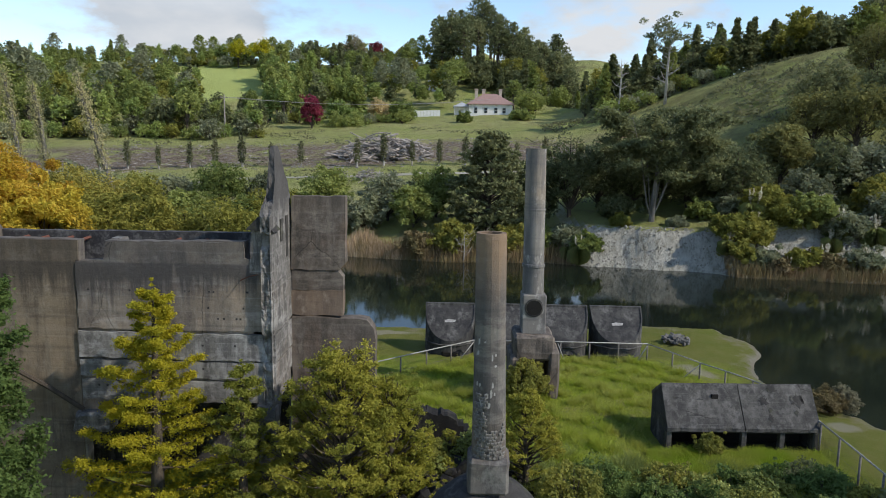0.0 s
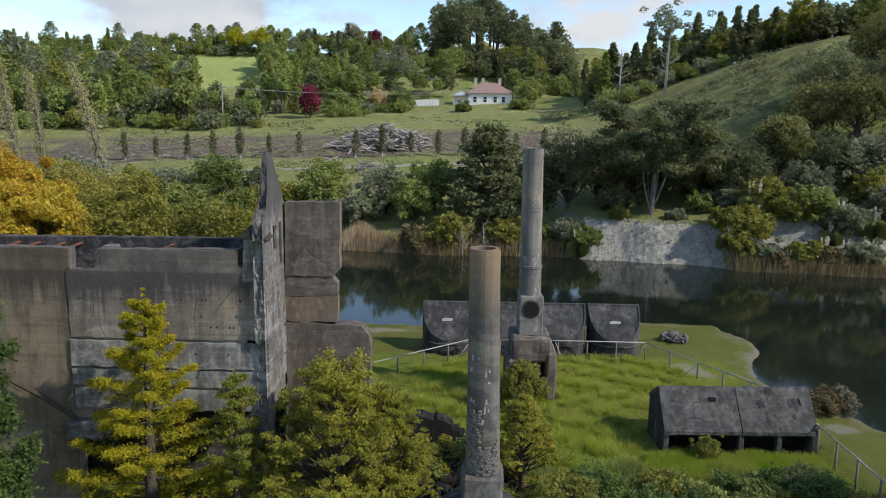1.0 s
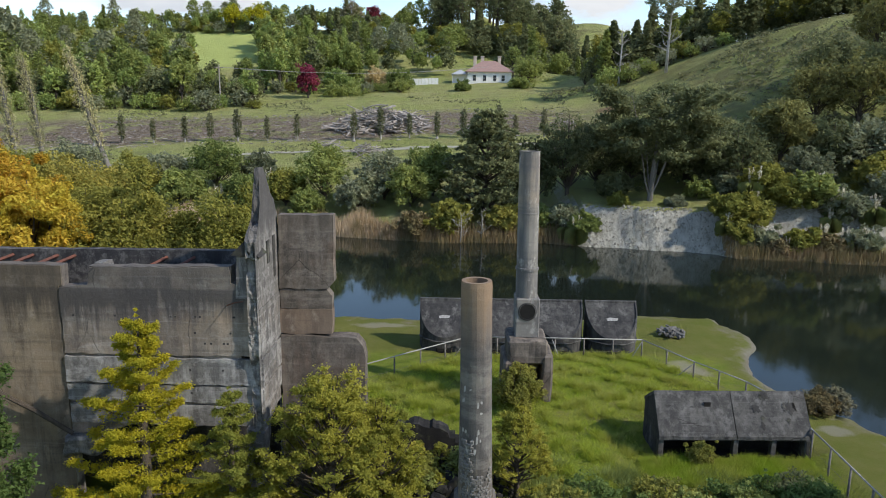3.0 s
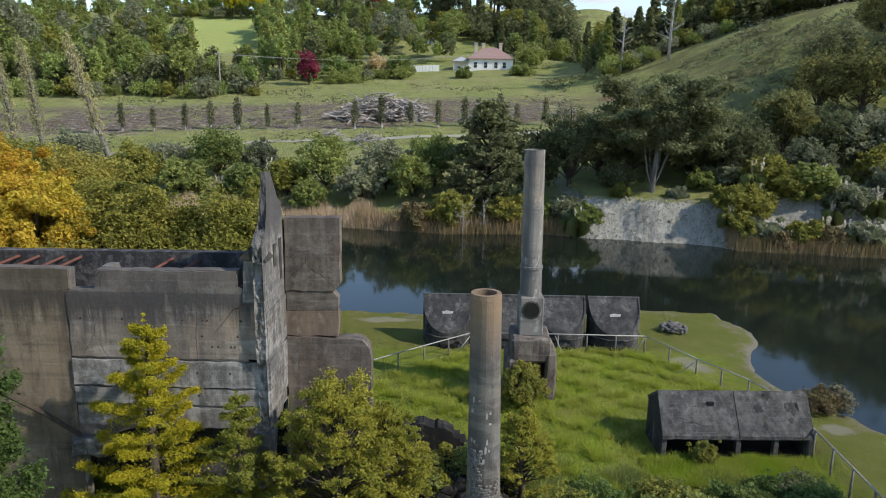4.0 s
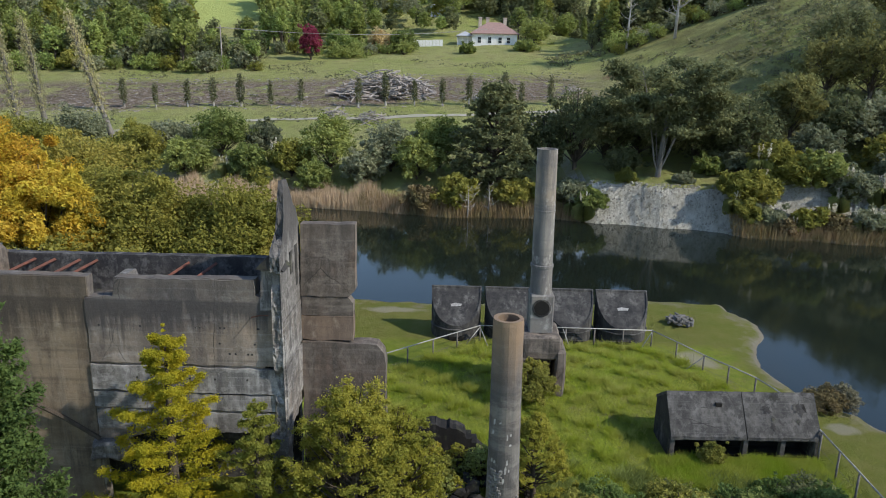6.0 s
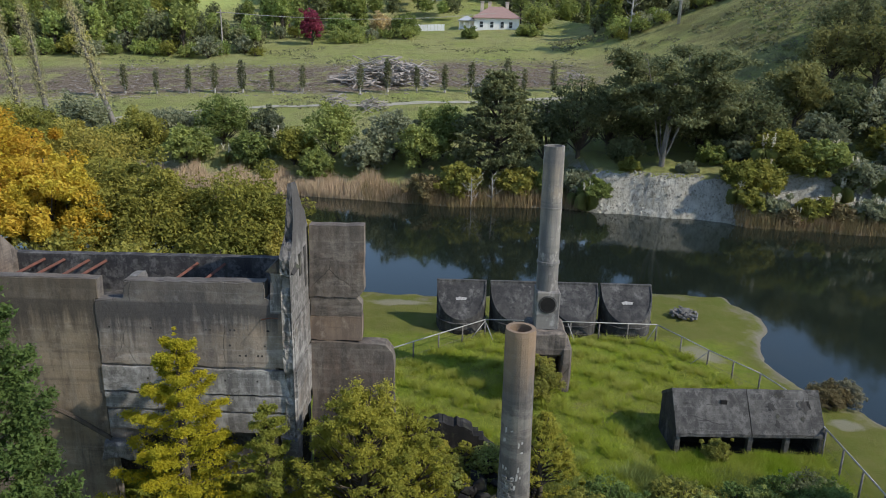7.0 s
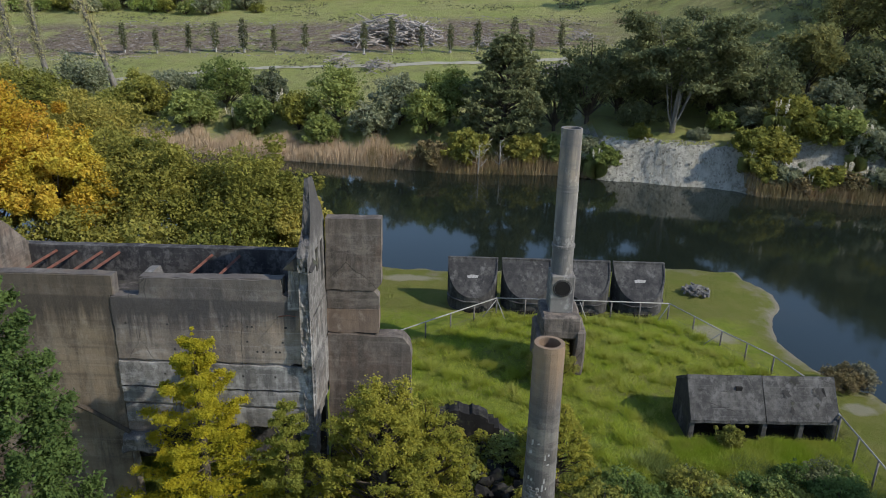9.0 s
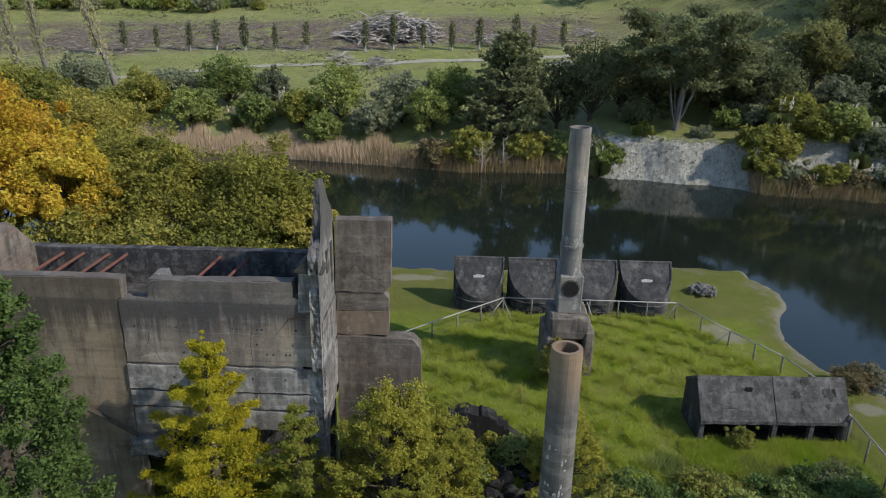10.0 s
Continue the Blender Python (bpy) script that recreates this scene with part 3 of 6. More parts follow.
        for i in range(n):
            a = i * 2.4 + rng.uniform(-0.5, 0.5)
            f = 0.06 + 0.92 * rng.uniform() ** 0.8
            prof = (1 - max(0, f - 0.3) / 0.72) ** 0.6 * min(1, 0.6 + f * 1.4)
            reach = r * prof * rng.uniform(0.62, 1.08)
            p = on_trunk(max(0.05, f - 0.22))
            tip = Vector((bend[0] * f + math.cos(a) * reach, bend[1] * f + math.sin(a) * reach, h * f))
            mid = p.lerp(tip, 0.55) - Vector((0, 0, 0.02 * h))
            limbs.append(([p, mid, tip], [tr * 0.3, tr * 0.16, 0.012]))
            out = Vector((-math.sin(a), math.cos(a), 0.0))
            for k in range(6):
                c = mid.lerp(tip, rng.uniform(0.25, 1.08)) + out * rng.normal() * 0.11 * r + Vector((0, 0, rng.normal() * 0.02 * h))
                clumps.append(((c.x, c.y, c.z), r * rng.uniform(0.038, 0.08)))
        spread = 0.5
    elif kind == "macro":  # old spreading conifer: several stems from a low fork, fans of foliage above
        for q in range(7):
            a = q * 2.4 + rng.uniform(-0.3, 0.3)
            lean = r * rng.uniform(0.25, 0.6)
            top = Vector((math.cos(a) * lean, math.sin(a) * lean, h * rng.uniform(0.72, 0.97)))
            low = Vector((math.cos(a) * 0.08 * r, math.sin(a) * 0.08 * r, h * 0.18))
            knee = low.lerp(top, 0.45) + Vector((0, 0, 0.06 * h))
            limbs.append(([(0, 0, h * 0.05), low, knee, top], [tr * 0.5, tr * 0.3, tr * 0.16, 0.03]))
            for k in range(9):
                g = 0.25 + 0.75 * (k + rng.uniform()) / 9
                p = low.lerp(knee, g * 2) if g < 0.5 else knee.lerp(top, g * 2 - 1)
                b = a + rng.uniform(-1.5, 1.5)
                reach = r * rng.uniform(0.22, 0.52)
                tip = p + Vector((math.cos(b) * reach, math.sin(b) * reach, reach * rng.uniform(0.05, 0.55)))
                limbs.append(([p, p.lerp(tip, 0.5), tip], [tr * 0.14, tr * 0.08, 0.015]))
                for g2 in (0.35, 0.5, 0.68, 0.84, 1.0, 1.12):
                    c = p.lerp(tip, g2) + Vector(rng.normal(size=3) * (0.05 * r, 0.05 * r, 0.012 * h))
                    clumps.append(((c.x, c.y, min(c.z, h)), r * 0.105))
        spread = 0.36
    elif kind == "poplar":
        n = int(30 + h)
        for i in range(n):
            f = bare + (0.95 - bare) * i / n
            a = i * 2.4
            reach = r * (math.sin(math.pi * min(1, (f * 0.85 + 0.12))) ** 0.7) * rng.uniform(0.7, 1.1)
            p = on_trunk(f * 0.92)
            tip = p + Vector((math.cos(a) * reach * 0.8, math.sin(a) * reach * 0.8, h * 0.13))
            limbs.append(([p, p.lerp(tip, 0.4), tip], [tr * 0.25, tr * 0.16, 0.01]))
            for g in (0.5, 1.0):
                c = p.lerp(tip, g)
                clumps.append(((c.x, c.y, c.z), r * 0.32))
        spread = 1.8
    elif kind == "pine":
        n = int(16 + h)
        for i in range(n):
            f = 0.45 + 0.52 * i / n
            a = i * 2.4 + rng.uniform(-0.3, 0.3)
            reach = r * math.sin(math.pi * (0.25 + 0.72 * (f - 0.45) / 0.52)) * rng.uniform(0.6, 1.1)
            p = on_trunk(f)
            tip = p + Vector((math.cos(a) * reach, math.sin(a) * reach, reach * 0.25))
            limbs.append(([p, p.lerp(tip, 0.5), tip], [tr * 0.3, tr * 0.18, 0.02]))
            for g in (0.6, 1.0):
                c = p.lerp(tip, g)
                clumps.append(((c.x, c.y, c.z), r * 0.28))
        spread = 0.6
    else:  # round or bush
        n = int(20 + 2.6 * r) if kind == "round" else int(24 + 2.6 * r)
        base = h * (0.34 if kind == "round" else 0.12)
        for i in range(n):
            a = i * 2.4 + rng.uniform(-0.5, 0.5)
            e = math.asin(min(1, max(-0.5, -0.35 + 1.35 * (i + 0.5) / n)))
            rr = rng.uniform(0.75, 1.08)
            cz = base + (h - base) * 0.45
            tip = Vector((math.cos(a) * math.cos(e) * r * rr * 0.8, math.sin(a) * math.cos(e) * r * rr * 0.8, cz + math.sin(e) * (h - cz) * rr * 0.86))
            p = on_trunk(rng.uniform(0.2, 0.55) if kind == "round" else 0.08)
            p.z = min(p.z, tip.z * 0.8)
            mid = p.lerp(tip, 0.5) + Vector((0, 0, -0.04 * h))
            limbs.append(([p, mid, tip], [tr * 0.4, tr * 0.24, 0.015]))
            cr = r * rng.uniform(0.17, 0.31)
            clumps.append(((tip.x, tip.y, tip.z), cr))
            for k in range(3):
                q = mid.lerp(tip, rng.uniform(0.3, 1.0)) + Vector(rng.normal(size=3) * 0.2 * r)
                q.z = max(q.z, 0.12 * h)
                clumps.append(((q.x, q.y, q.z), cr * rng.uniform(0.45, 0.85)))
        spread = 0.8
    per = max(6, int(leaves / len(clumps)))
    pts = crown_points(rng, clumps, per, spread, kind in ("cone", "spray", "dense", "tuft", "macro", "poplar"))
    pts[:, 2] = np.maximum(pts[:, 2], 0.05)
    crown = leaf_mesh("crown", pts, leaf_size, rng, leaf_mat, 0.45, 1.7, 0.25)
    V, Fc = [], []
    for path, radii in limbs:
        vs, fs = tube_data(path, radii, 6 if len(path) > 3 else 3, False)
        o = len(V)
        V += vs
        Fc += [tuple(i + o for i in f) for f in fs]
    tm = bpy.data.meshes.new("trunk")
    tm.from_pydata([tuple(v) for v in V], [], Fc)
    tm.polygons.foreach_set("use_smooth", [True] * len(tm.polygons))
    tm.materials.append(bark or BARK)
    return tm, crown


def stand(name, meshes, x, y, z, label, category="tree", group="", turn=0.0, scale=1.0):
    """One tree of the given trunk and crown meshes."""
    root = empty(name, x, y, z, label, category, group)
    root.rotation_euler = (0, 0, turn)
    root.scale = (scale,) * 3 if isinstance(scale, (int, float)) else scale
    for nm, me in zip(("trunk", "crown"), meshes):
        if me:
            ob = new(nm, me)
            ob.parent = root
    return root


# ---------------------------------------------------------------- ground and water
def smooth(v, a=0.0, b=1.0):
    t = np.clip((np.asarray(v, float) - a) / (b - a), 0, 1)
    return t * t * (3 - 2 * t)


def far_shore(x):
    return np.interp(x, [-260, -60, -36, -27, -13, 0, 12, 18, 31, 33, 46, 80, 200], [120, 100, 93, 91, 88.5, 85.3, 86.4, 84.0, 81.5, 78.5, 76.7, 72, 60])


def east_shore(y):
    return np.interp(y, [-100, 10, 28, 36.5, 40.3, 43, 47.5, 50.5, 53], [60, 34, 25.5, 22.6, 20.4, 19.8, 22.0, 22.8, 21.8])


def fbm(x, y, scale, seed=0.0):
    """Cheap smooth unevenness from summed waves."""
    x, y = np.asarray(x, float) * scale, np.asarray(y, float) * scale
    s = 0
    for i in range(6):
        a = 1.1 * i + seed
        f = 1.0 + 0.47 * i
        s = s + np.sin(f * (x * math.cos(a) + y * math.sin(a)) + 2.3 * i + seed * 3) / (1 + 0.5 * i)
    return s / 3.0


def ground_z(x, y):
    x, y = np.asarray(x, float), np.asarray(y, float)
    wig = 0.5 * fbm(x, y, 0.9, 1.0)
    d = np.minimum(53.6 + 1.6 * smooth(x, 8, 16) - y, east_shore(y) - x) + wig
    yard = smooth(np.minimum.reduce([44.3 - y, 17.4 - 0.22 * np.maximum(y - 31.5, 0) * (y < 37) - 0.0 * x - np.where(y >= 37, 1.2 + 0.0 * y, 0) - x + np.where(y >= 37, -0.42 * (y - 37) + 0.0, 0) * 0.0, 60 + x]), -0.2, 1.4)
    near = -1.4 + 1.75 * smooth(d, -1.5, 0.9) + 0.25 * smooth(d, 0.5, 5) + 0.12 * yard - 0.50 * smooth(x, 7.5, 9.5) * smooth(y, 35.5, 33.5) * smooth(x, 18.6, 17.4) * smooth(y, 26, 28) + 0.45 * np.exp(-((x - 8) / 4.5) ** 2 - ((y - 39.5) / 3.2) ** 2) + (0.10 * fbm(x, y, 1.3, 2.0) + 0.11 * fbm(x, y, 2.9, 1.0)) * smooth(d, 0, 2)
    near = near + 0.14 * yard * fbm(x, y, 0.55, 4.0)
    cliff = smooth(x, 13.5, 17.5) * smooth(x, 90, 65)
    low = smooth(x, 30, 36)
    s = y - far_shore(x) + 0.8 * fbm(x, y, 0.35, 5.0) + cliff * (0.7 * fbm(x, y * 0.3, 0.45, 6.0) + 0.22 * fbm(x, y * 0.3, 2.9, 2.0) + 0.16 * fbm(x, y, 6.3, 3.0))
    bank = 2.6 * smooth(s, 0, 9)
    bank = bank + cliff * (4.5 * smooth(s - 1.4 * low, -0.2, 3.0 + 4.0 * low) - bank) * smooth(s, 45, 10)
    s = s + (far_shore(x) - np.interp(x, [-260, -60, -20, 45, 80, 200], [120, 98, 89, 79, 72, 60])) * smooth(s, 6, 45)
    cap = np.interp(x, [15, 45, 90], [255, 112, 84])
    land = -1.4 + 1.6 * smooth(s, -1.5, 0.6) + bank + 0.150 * np.clip(s - 4, 0, cap) - 0.03 * np.clip(s - cap, 0, 900) * smooth(s - cap, 0, 60)
    land = land + 23 * smooth(x, 25, 98) * smooth(s, 0, 55) + (10 + 3 * smooth(-x, 10, 110)) * smooth(y, 258, 338) * smooth(x, 120, 45)
    land = land + 27 * np.exp(-((x - 62) / 52) ** 2) * smooth(y, 305, 385)
    land = land + (0.5 * fbm(x, y, 0.11, 7.0) + 0.14 * fbm(x, y, 0.6, 8.0)) * smooth(s, 2, 20)
    return np.where(y > 66, land, np.where(d > -3, near, -1.4))


def gz(x, y):
    return float(ground_z(x, y))


def axis_steps(spans):
    out = [spans[0][0]]
    for a, b, st in spans:
        out += list(np.linspace(a, b, max(1, round((b - a) / st)) + 1)[1:])
    return np.array(out)


GX = axis_steps([(-900, -300, 40), (-300, -110, 8), (-110, -40, 2.5), (-40, 48, 0.55), (48, 120, 2.5), (120, 300, 9), (300, 900, 40)])
GY = axis_steps([(-300, -60, 30), (-60, 10, 5), (10, 56, 0.5), (56, 76, 1.6), (76, 100, 0.5), (100, 180, 1.6), (180, 400, 5), (400, 1400, 50)])
XX, YY = np.meshgrid(GX, GY)
ZZ = ground_z(XX, YY)
nx, ny = len(GX), len(GY)
gme = bpy.data.meshes.new("ground")
idx = np.arange(nx * ny).reshape(ny, nx)
quads = np.stack([idx[:-1, :-1], idx[:-1, 1:], idx[1:, 1:], idx[1:, :-1]], -1).reshape(-1, 4)
gme.vertices.add(nx * ny)
gme.vertices.foreach_set("co", np.stack([XX, YY, ZZ], -1).astype(np.float32).ravel())
gme.loops.add(quads.size)
gme.loops.foreach_set("vertex_index", quads.astype(np.int32).ravel())
gme.polygons.add(len(quads))
gme.polygons.foreach_set("loop_start", np.arange(0, quads.size, 4, dtype=np.int32))
gme.polygons.foreach_set("use_smooth", [True] * len(quads))
gme.materials.append(GROUND)
gme.update(calc_edges=True)
ground = tagged(new("ground", gme), "green pasture and grassy lake shore with bare soil", "ground", kind="structure")

water = link_mesh("water", [(-400, 30, 0), (400, 30, 0), (400, 130, 0), (-400, 130, 0)], [(0, 1, 2, 3)], WATER)
tagged(water, "dark still lake water reflecting hills and sky", "water", kind="structure")

# ---------------------------------------------------------------- the ruin
ruin = empty("ruined_building", -11, 26, 0.5, "roofless ruined concrete works building with stained walls", "ruin")


def rpart(ob):
    ob.parent = ruin
    ob.matrix_parent_inverse = Matrix.Translation((11, -26, -0.5))
    return ob


GL = 0.0
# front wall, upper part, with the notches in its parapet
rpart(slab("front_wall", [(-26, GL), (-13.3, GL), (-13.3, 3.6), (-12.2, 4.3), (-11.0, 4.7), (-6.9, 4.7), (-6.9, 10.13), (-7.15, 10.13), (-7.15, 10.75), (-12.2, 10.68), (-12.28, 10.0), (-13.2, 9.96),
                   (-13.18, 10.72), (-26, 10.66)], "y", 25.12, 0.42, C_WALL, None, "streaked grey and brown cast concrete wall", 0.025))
rpart(slab("wall_lift", [(-26, 0.0), (-13.36, 0.0), (-13.36, 3.6), (-13.32, 9.96), (-13.20, 9.98), (-13.20, 10.70), (-26, 10.64)], "y", 25.06, 0.056, C_WALLB, None, "brown-stained wall panel", 0.015))
# successive pours, each set a little out from the next
LIFTS = [(7.47, 9.53, 25.025), (6.38, 7.35, 24.97), (5.66, 6.28, 25.0), (4.75, 5.55, 25.02)]
for z0, z1, y0 in LIFTS:
    if z0 > 7:
        edge = [(-13.3, z0), (-6.2, z0 - 0.06), (-6.2, 9.55), (-6.95, 9.6), (-6.95, 10.12), (-7.16, 10.12), (-7.17, 10.74), (-12.18, 10.67), (-12.26, 9.98), (-13.2, 9.94), (-13.3, 9.9)]
    else:
        edge = [(-13.3, z0), (-6.2, z0 - 0.06), (-6.2, z1 - 0.05), (-13.3, z1)]
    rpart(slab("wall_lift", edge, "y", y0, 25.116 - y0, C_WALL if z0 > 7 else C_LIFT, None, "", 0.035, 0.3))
rpart(slab("corner_post", [(-6.95, 9.6), (-6.2, 9.6), (-6.2, 11.15), (-6.86, 11.2)], "y", 25.0, 1.1, C_SIDE, None, "pale broken corner block", 0.03, 0.3))
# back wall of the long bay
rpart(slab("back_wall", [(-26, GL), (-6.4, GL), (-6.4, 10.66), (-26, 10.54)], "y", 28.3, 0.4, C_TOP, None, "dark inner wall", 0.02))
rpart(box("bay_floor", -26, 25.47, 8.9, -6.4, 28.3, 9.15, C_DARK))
# end gable over the side wall
rpart(broken_slab("gable_wall", [(24.95, 0.2), (25.6, 0.2), (25.5, 3.9), (25.9, 4.6), (27.7, 4.8), (28.7, 5.0), (28.6, 7.2), (28.2, 9.6), (27.95, 12.2), (27.45, 12.9), (26.95, 13.5), (26.45, 14.1), (26.15, 14.14),
                          (25.9, 13.7), (25.7, 12.9), (25.62, 12.25), (25.05, 12.05), (24.8, 11.7), (24.85, 11.1), (25.15, 10.9), (24.85, 10.4), (24.72, 7.5), (24.95, 7.2)], -6.5, 0.36, 11.8, C_SIDE, "pale jagged gable wall with a tall spike"))
# slots are not cut through; dark boxes on the face paint their shade
for y0, z0, z1 in ((26.35, 10.6, 11.45), (27.15, 9.9, 11.5)):
    rpart(box("window_slot", -6.16, y0, z0, -6.132, y0 + 0.3, z1, C_DARK, None, "dark box standing for a narrow window slot"))
for z0, z1, o in ((7.42, 9.2, 0.03), (6.3, 7.34, 0.07), (5.4, 6.2, 0.05)):
    rpart(slab("wall_lift", [(24.95, z0), (28.4, z0 - 0.05), (28.3, z1 - 0.05), (24.95, z1)], "x", -6.137, o, C_SIDE, None, "", 0.03, 0.3))
rpart(slab("corner_column", [(-6.75, 0.0), (-6.1, 0.0), (-6.02, 2.5), (-6.12, 4.6), (-6.7, 4.75), (-6.62, 3.0)], "y", 24.7, 0.6, C_SIDE, None, "eroded pale corner column", 0.06, 0.3))
# tower beside the gable
rpart(slab("tower_wall", [(-6.1, 9.28), (-4.2, 9.28), (-3.93, 9.6), (-3.92, 12.24), (-6.05, 12.22)], "y", 27.72, 0.55, C_TOWER, None, "tall brown-grey tower wall", 0.03))
rpart(slab("tower_wall", [(-6.1, 8.45), (-4.03, 8.45), (-4.01, 9.02), (-4.2, 9.25), (-6.1, 9.26)], "y", 27.76, 0.5, C_TOWER, None, "", 0.03))
rpart(slab("tower_panel", [(-6.1, 7.42), (-4.02, 7.42), (-4.02, 8.44), (-6.1, 8.44)], "y", 27.74, 0.5, C_WARM, None, "rust-brown lower band", 0.03))
rpart(slab("tower_foot", [(-6.1, 0.0), (-2.6, 0.0), (-2.72, 6.5), (-2.78, 7.0), (-3.05, 7.3), (-6.1, 7.4)], "y", 27.62, 0.7, C_TOWER, None, "wide broken wall foot", 0.04))
# ruined end block to the west
rpart(slab("end_gable", [(25.4, 9.0), (28.4, 9.0), (28.4, 10.6), (27.0, 12.0), (25.4, 11.2)], "x", -18.4, 0.4, C_TOWER, None, "sloping concrete end gable", 0.03))
# hanging buttress between the notches
rpart(slab("buttress", [(25.47, 9.2), (26.9, 9.2), (26.2, 10.7), (25.47, 10.75)], "x", -12.15, 0.3, C_SIDE, None, "pale slanting buttress", 0.03))
for x in (-17.4, -16.6, -15.6, -14.9, -11.2, -10.1):
    v, f = tube_data([(x, 25.47, 10.1), (x + 0.5, 28.3, 10.35)], [0.07, 0.07], 4)
    rpart(link_mesh("roof_beam", v, f, RUST, None, "rusted steel roof beam"))
# little pitched cap beside the gable
vs = [(-7.05, 24.86, 11.2), (-6.02, 24.86, 11.12), (-6.6, 24.86, 11.66), (-7.05, 25.9, 11.2), (-6.02, 25.9, 11.12), (-6.6, 25.9, 11.66)]
rpart(link_mesh("roof_cap", vs, [(0, 1, 2), (5, 4, 3), (0, 2, 5, 3), (1, 4, 5, 2), (0, 3, 4, 1)], C_DARK, None, "small dark pitched cap"))
v, f = tube_data([(-15.9, 24.75, 6.1), (-14.5, 24.8, 5.3), (-13.2, 24.85, 4.4)], [0.09, 0.09, 0.08], 6)
rpart(link_mesh("fallen_beam", v, f, BARK, None, "slanting fallen beam"))
bm = bmesh.new()
box_bm(bm, -13.5, 24.5, 3.7, -12.1, 25.1, 4.35, 0.08)
bmesh.ops.subdivide_edges(bm, edges=bm.edges, cuts=3, use_grid_fill=True)
ragged(bm, 0.16, 1.9)
rpart(part("broken_ledge", bm, C_SIDE, None, "pale broken concrete ledge"))
v, f = tube_data([(-7.3, 25.0, 9.35), (-6.9, 24.7, 9.55), (-6.5, 24.3, 9.7)], [0.02, 0.02, 0.012], 5)
rpart(link_mesh("bent_rod", v, f, RUST, None, "bent steel rod"))
rng = random.Random(5)
for i in range(46):
    x, z = rng.uniform(-17.5, -6.8), rng.choice((8.9, 8.3, 7.9, 6.9, 6.0, 5.3))
    if x < -13.4 and z < 7:
        z = rng.choice((8.7, 7.9, 7.1, 6.3))
    y = 25.115
    for z0, z1, y0 in LIFTS:
        if x > -13.2 and z0 <= z <= z1:
            y = y0 - 0.004
    rpart(box("tie_hole", x - 0.035, y - 0.006, z - 0.035, x + 0.035, y + 0.03, z + 0.035, C_DARK))

# ---------------------------------------------------------------- chimneys


def ring_shell(name, cx, cy, levels, wall, material, parent, label="", sides=36, lean=(0, 0)):
    """A hollow tapered shaft: levels of (z, outer radius); worn by noise."""
    V, Fc = [], []
    z0, z1 = levels[0][0], levels[-1][0]
    prof = list(levels) + [(z, r - wall) for z, r in reversed(levels)]
    for z, r in prof:
        f = (z - z0) / (z1 - z0)
        for k in range(sides):
            a = 2 * math.pi * k / sides
            w = 1 + 0.012 * noise.noise(Vector((math.cos(a) * 2, math.sin(a) * 2, z * 1.3))) + (0.010 if k % 3 == 0 else 0)
            V.append((cx + lean[0] * f + r * w * math.cos(a), cy + lean[1] * f + r * w * math.sin(a), z))
    n = len(prof)
    for i in range(n - 1):
        for k in range(sides):
            a, b = i * sides + k, i * sides + (k + 1) % sides
            Fc.append((a, b, b + sides, a + sides))
    return link_mesh(name, V, Fc, material, parent, label, False)


chim_f = empty("chimney", 4.72, 37.6, 0.0, "tall weathered concrete chimney on a square block", "chimney", "chimneys")


def cpart(ob, root):
    ob.parent = root
    ob.matrix_parent_inverse = Matrix.Translation(root.location).inverted()
    return ob


cpart(ring_shell("shaft", 4.78, 37.6, [(4.35, 0.60), (5.2, 0.585), (6.4, 0.58), (7.9, 0.57), (7.92, 0.62), (8.06, 0.62), (8.08, 0.56), (10.9, 0.55), (11.0, 0.565), (11.05, 0.55), (14.1, 0.53), (14.2, 0.54)], 0.12, C_CHIM, None, "pale streaked concrete shaft", 36, (-0.12, 0)), chim_f)
bm = bmesh.new()
box_bm(bm, 4.15, 36.9, 4.3, 5.42, 38.3, 6.45, 0.06)
ragged(bm, 0.03, 1.5)
cpart(part("square_neck", bm, C_CHIM, None, "square neck with a round flue hole"), chim_f)
# flue mouth, a ring with a dark well
V, Fc = [], []
for j, (rr, yy) in enumerate(((0.50, 36.86), (0.42, 36.84), (0.40, 37.5))):
    for k in range(28):
        a = 2 * math.pi * k / 28
        V.append((4.76 + rr * math.cos(a), yy, 5.78 + rr * math.sin(a)))
for j in range(2):
    for k in range(28):
        a, b = j * 28 + k, j * 28 + (k + 1) % 28
        Fc.append((a, b, b + 28, a + 28))
Fc.append(tuple(range(56, 84)))
cpart(link_mesh("flue_hole", V, Fc, C_DARK, None, "dark round flue opening"), chim_f)
# flat black disc across the mouth, the flue's dark depth as colour
vs = [(4.76 + 0.41 * math.cos(2 * math.pi * k / 28), 36.852, 5.78 + 0.41 * math.sin(2 * math.pi * k / 28)) for k in range(28)]
# near-black that stands for the shade inside openings
SHADE_BLACK = plain("shade_black", (0.012, 0.011, 0.010), (0.02, 0.018, 0.016), 3, 0.95)
cpart(link_mesh("flue_depth", vs, [tuple(range(28))], SHADE_BLACK, None, "black disc standing for the dark depth of the flue"), chim_f)
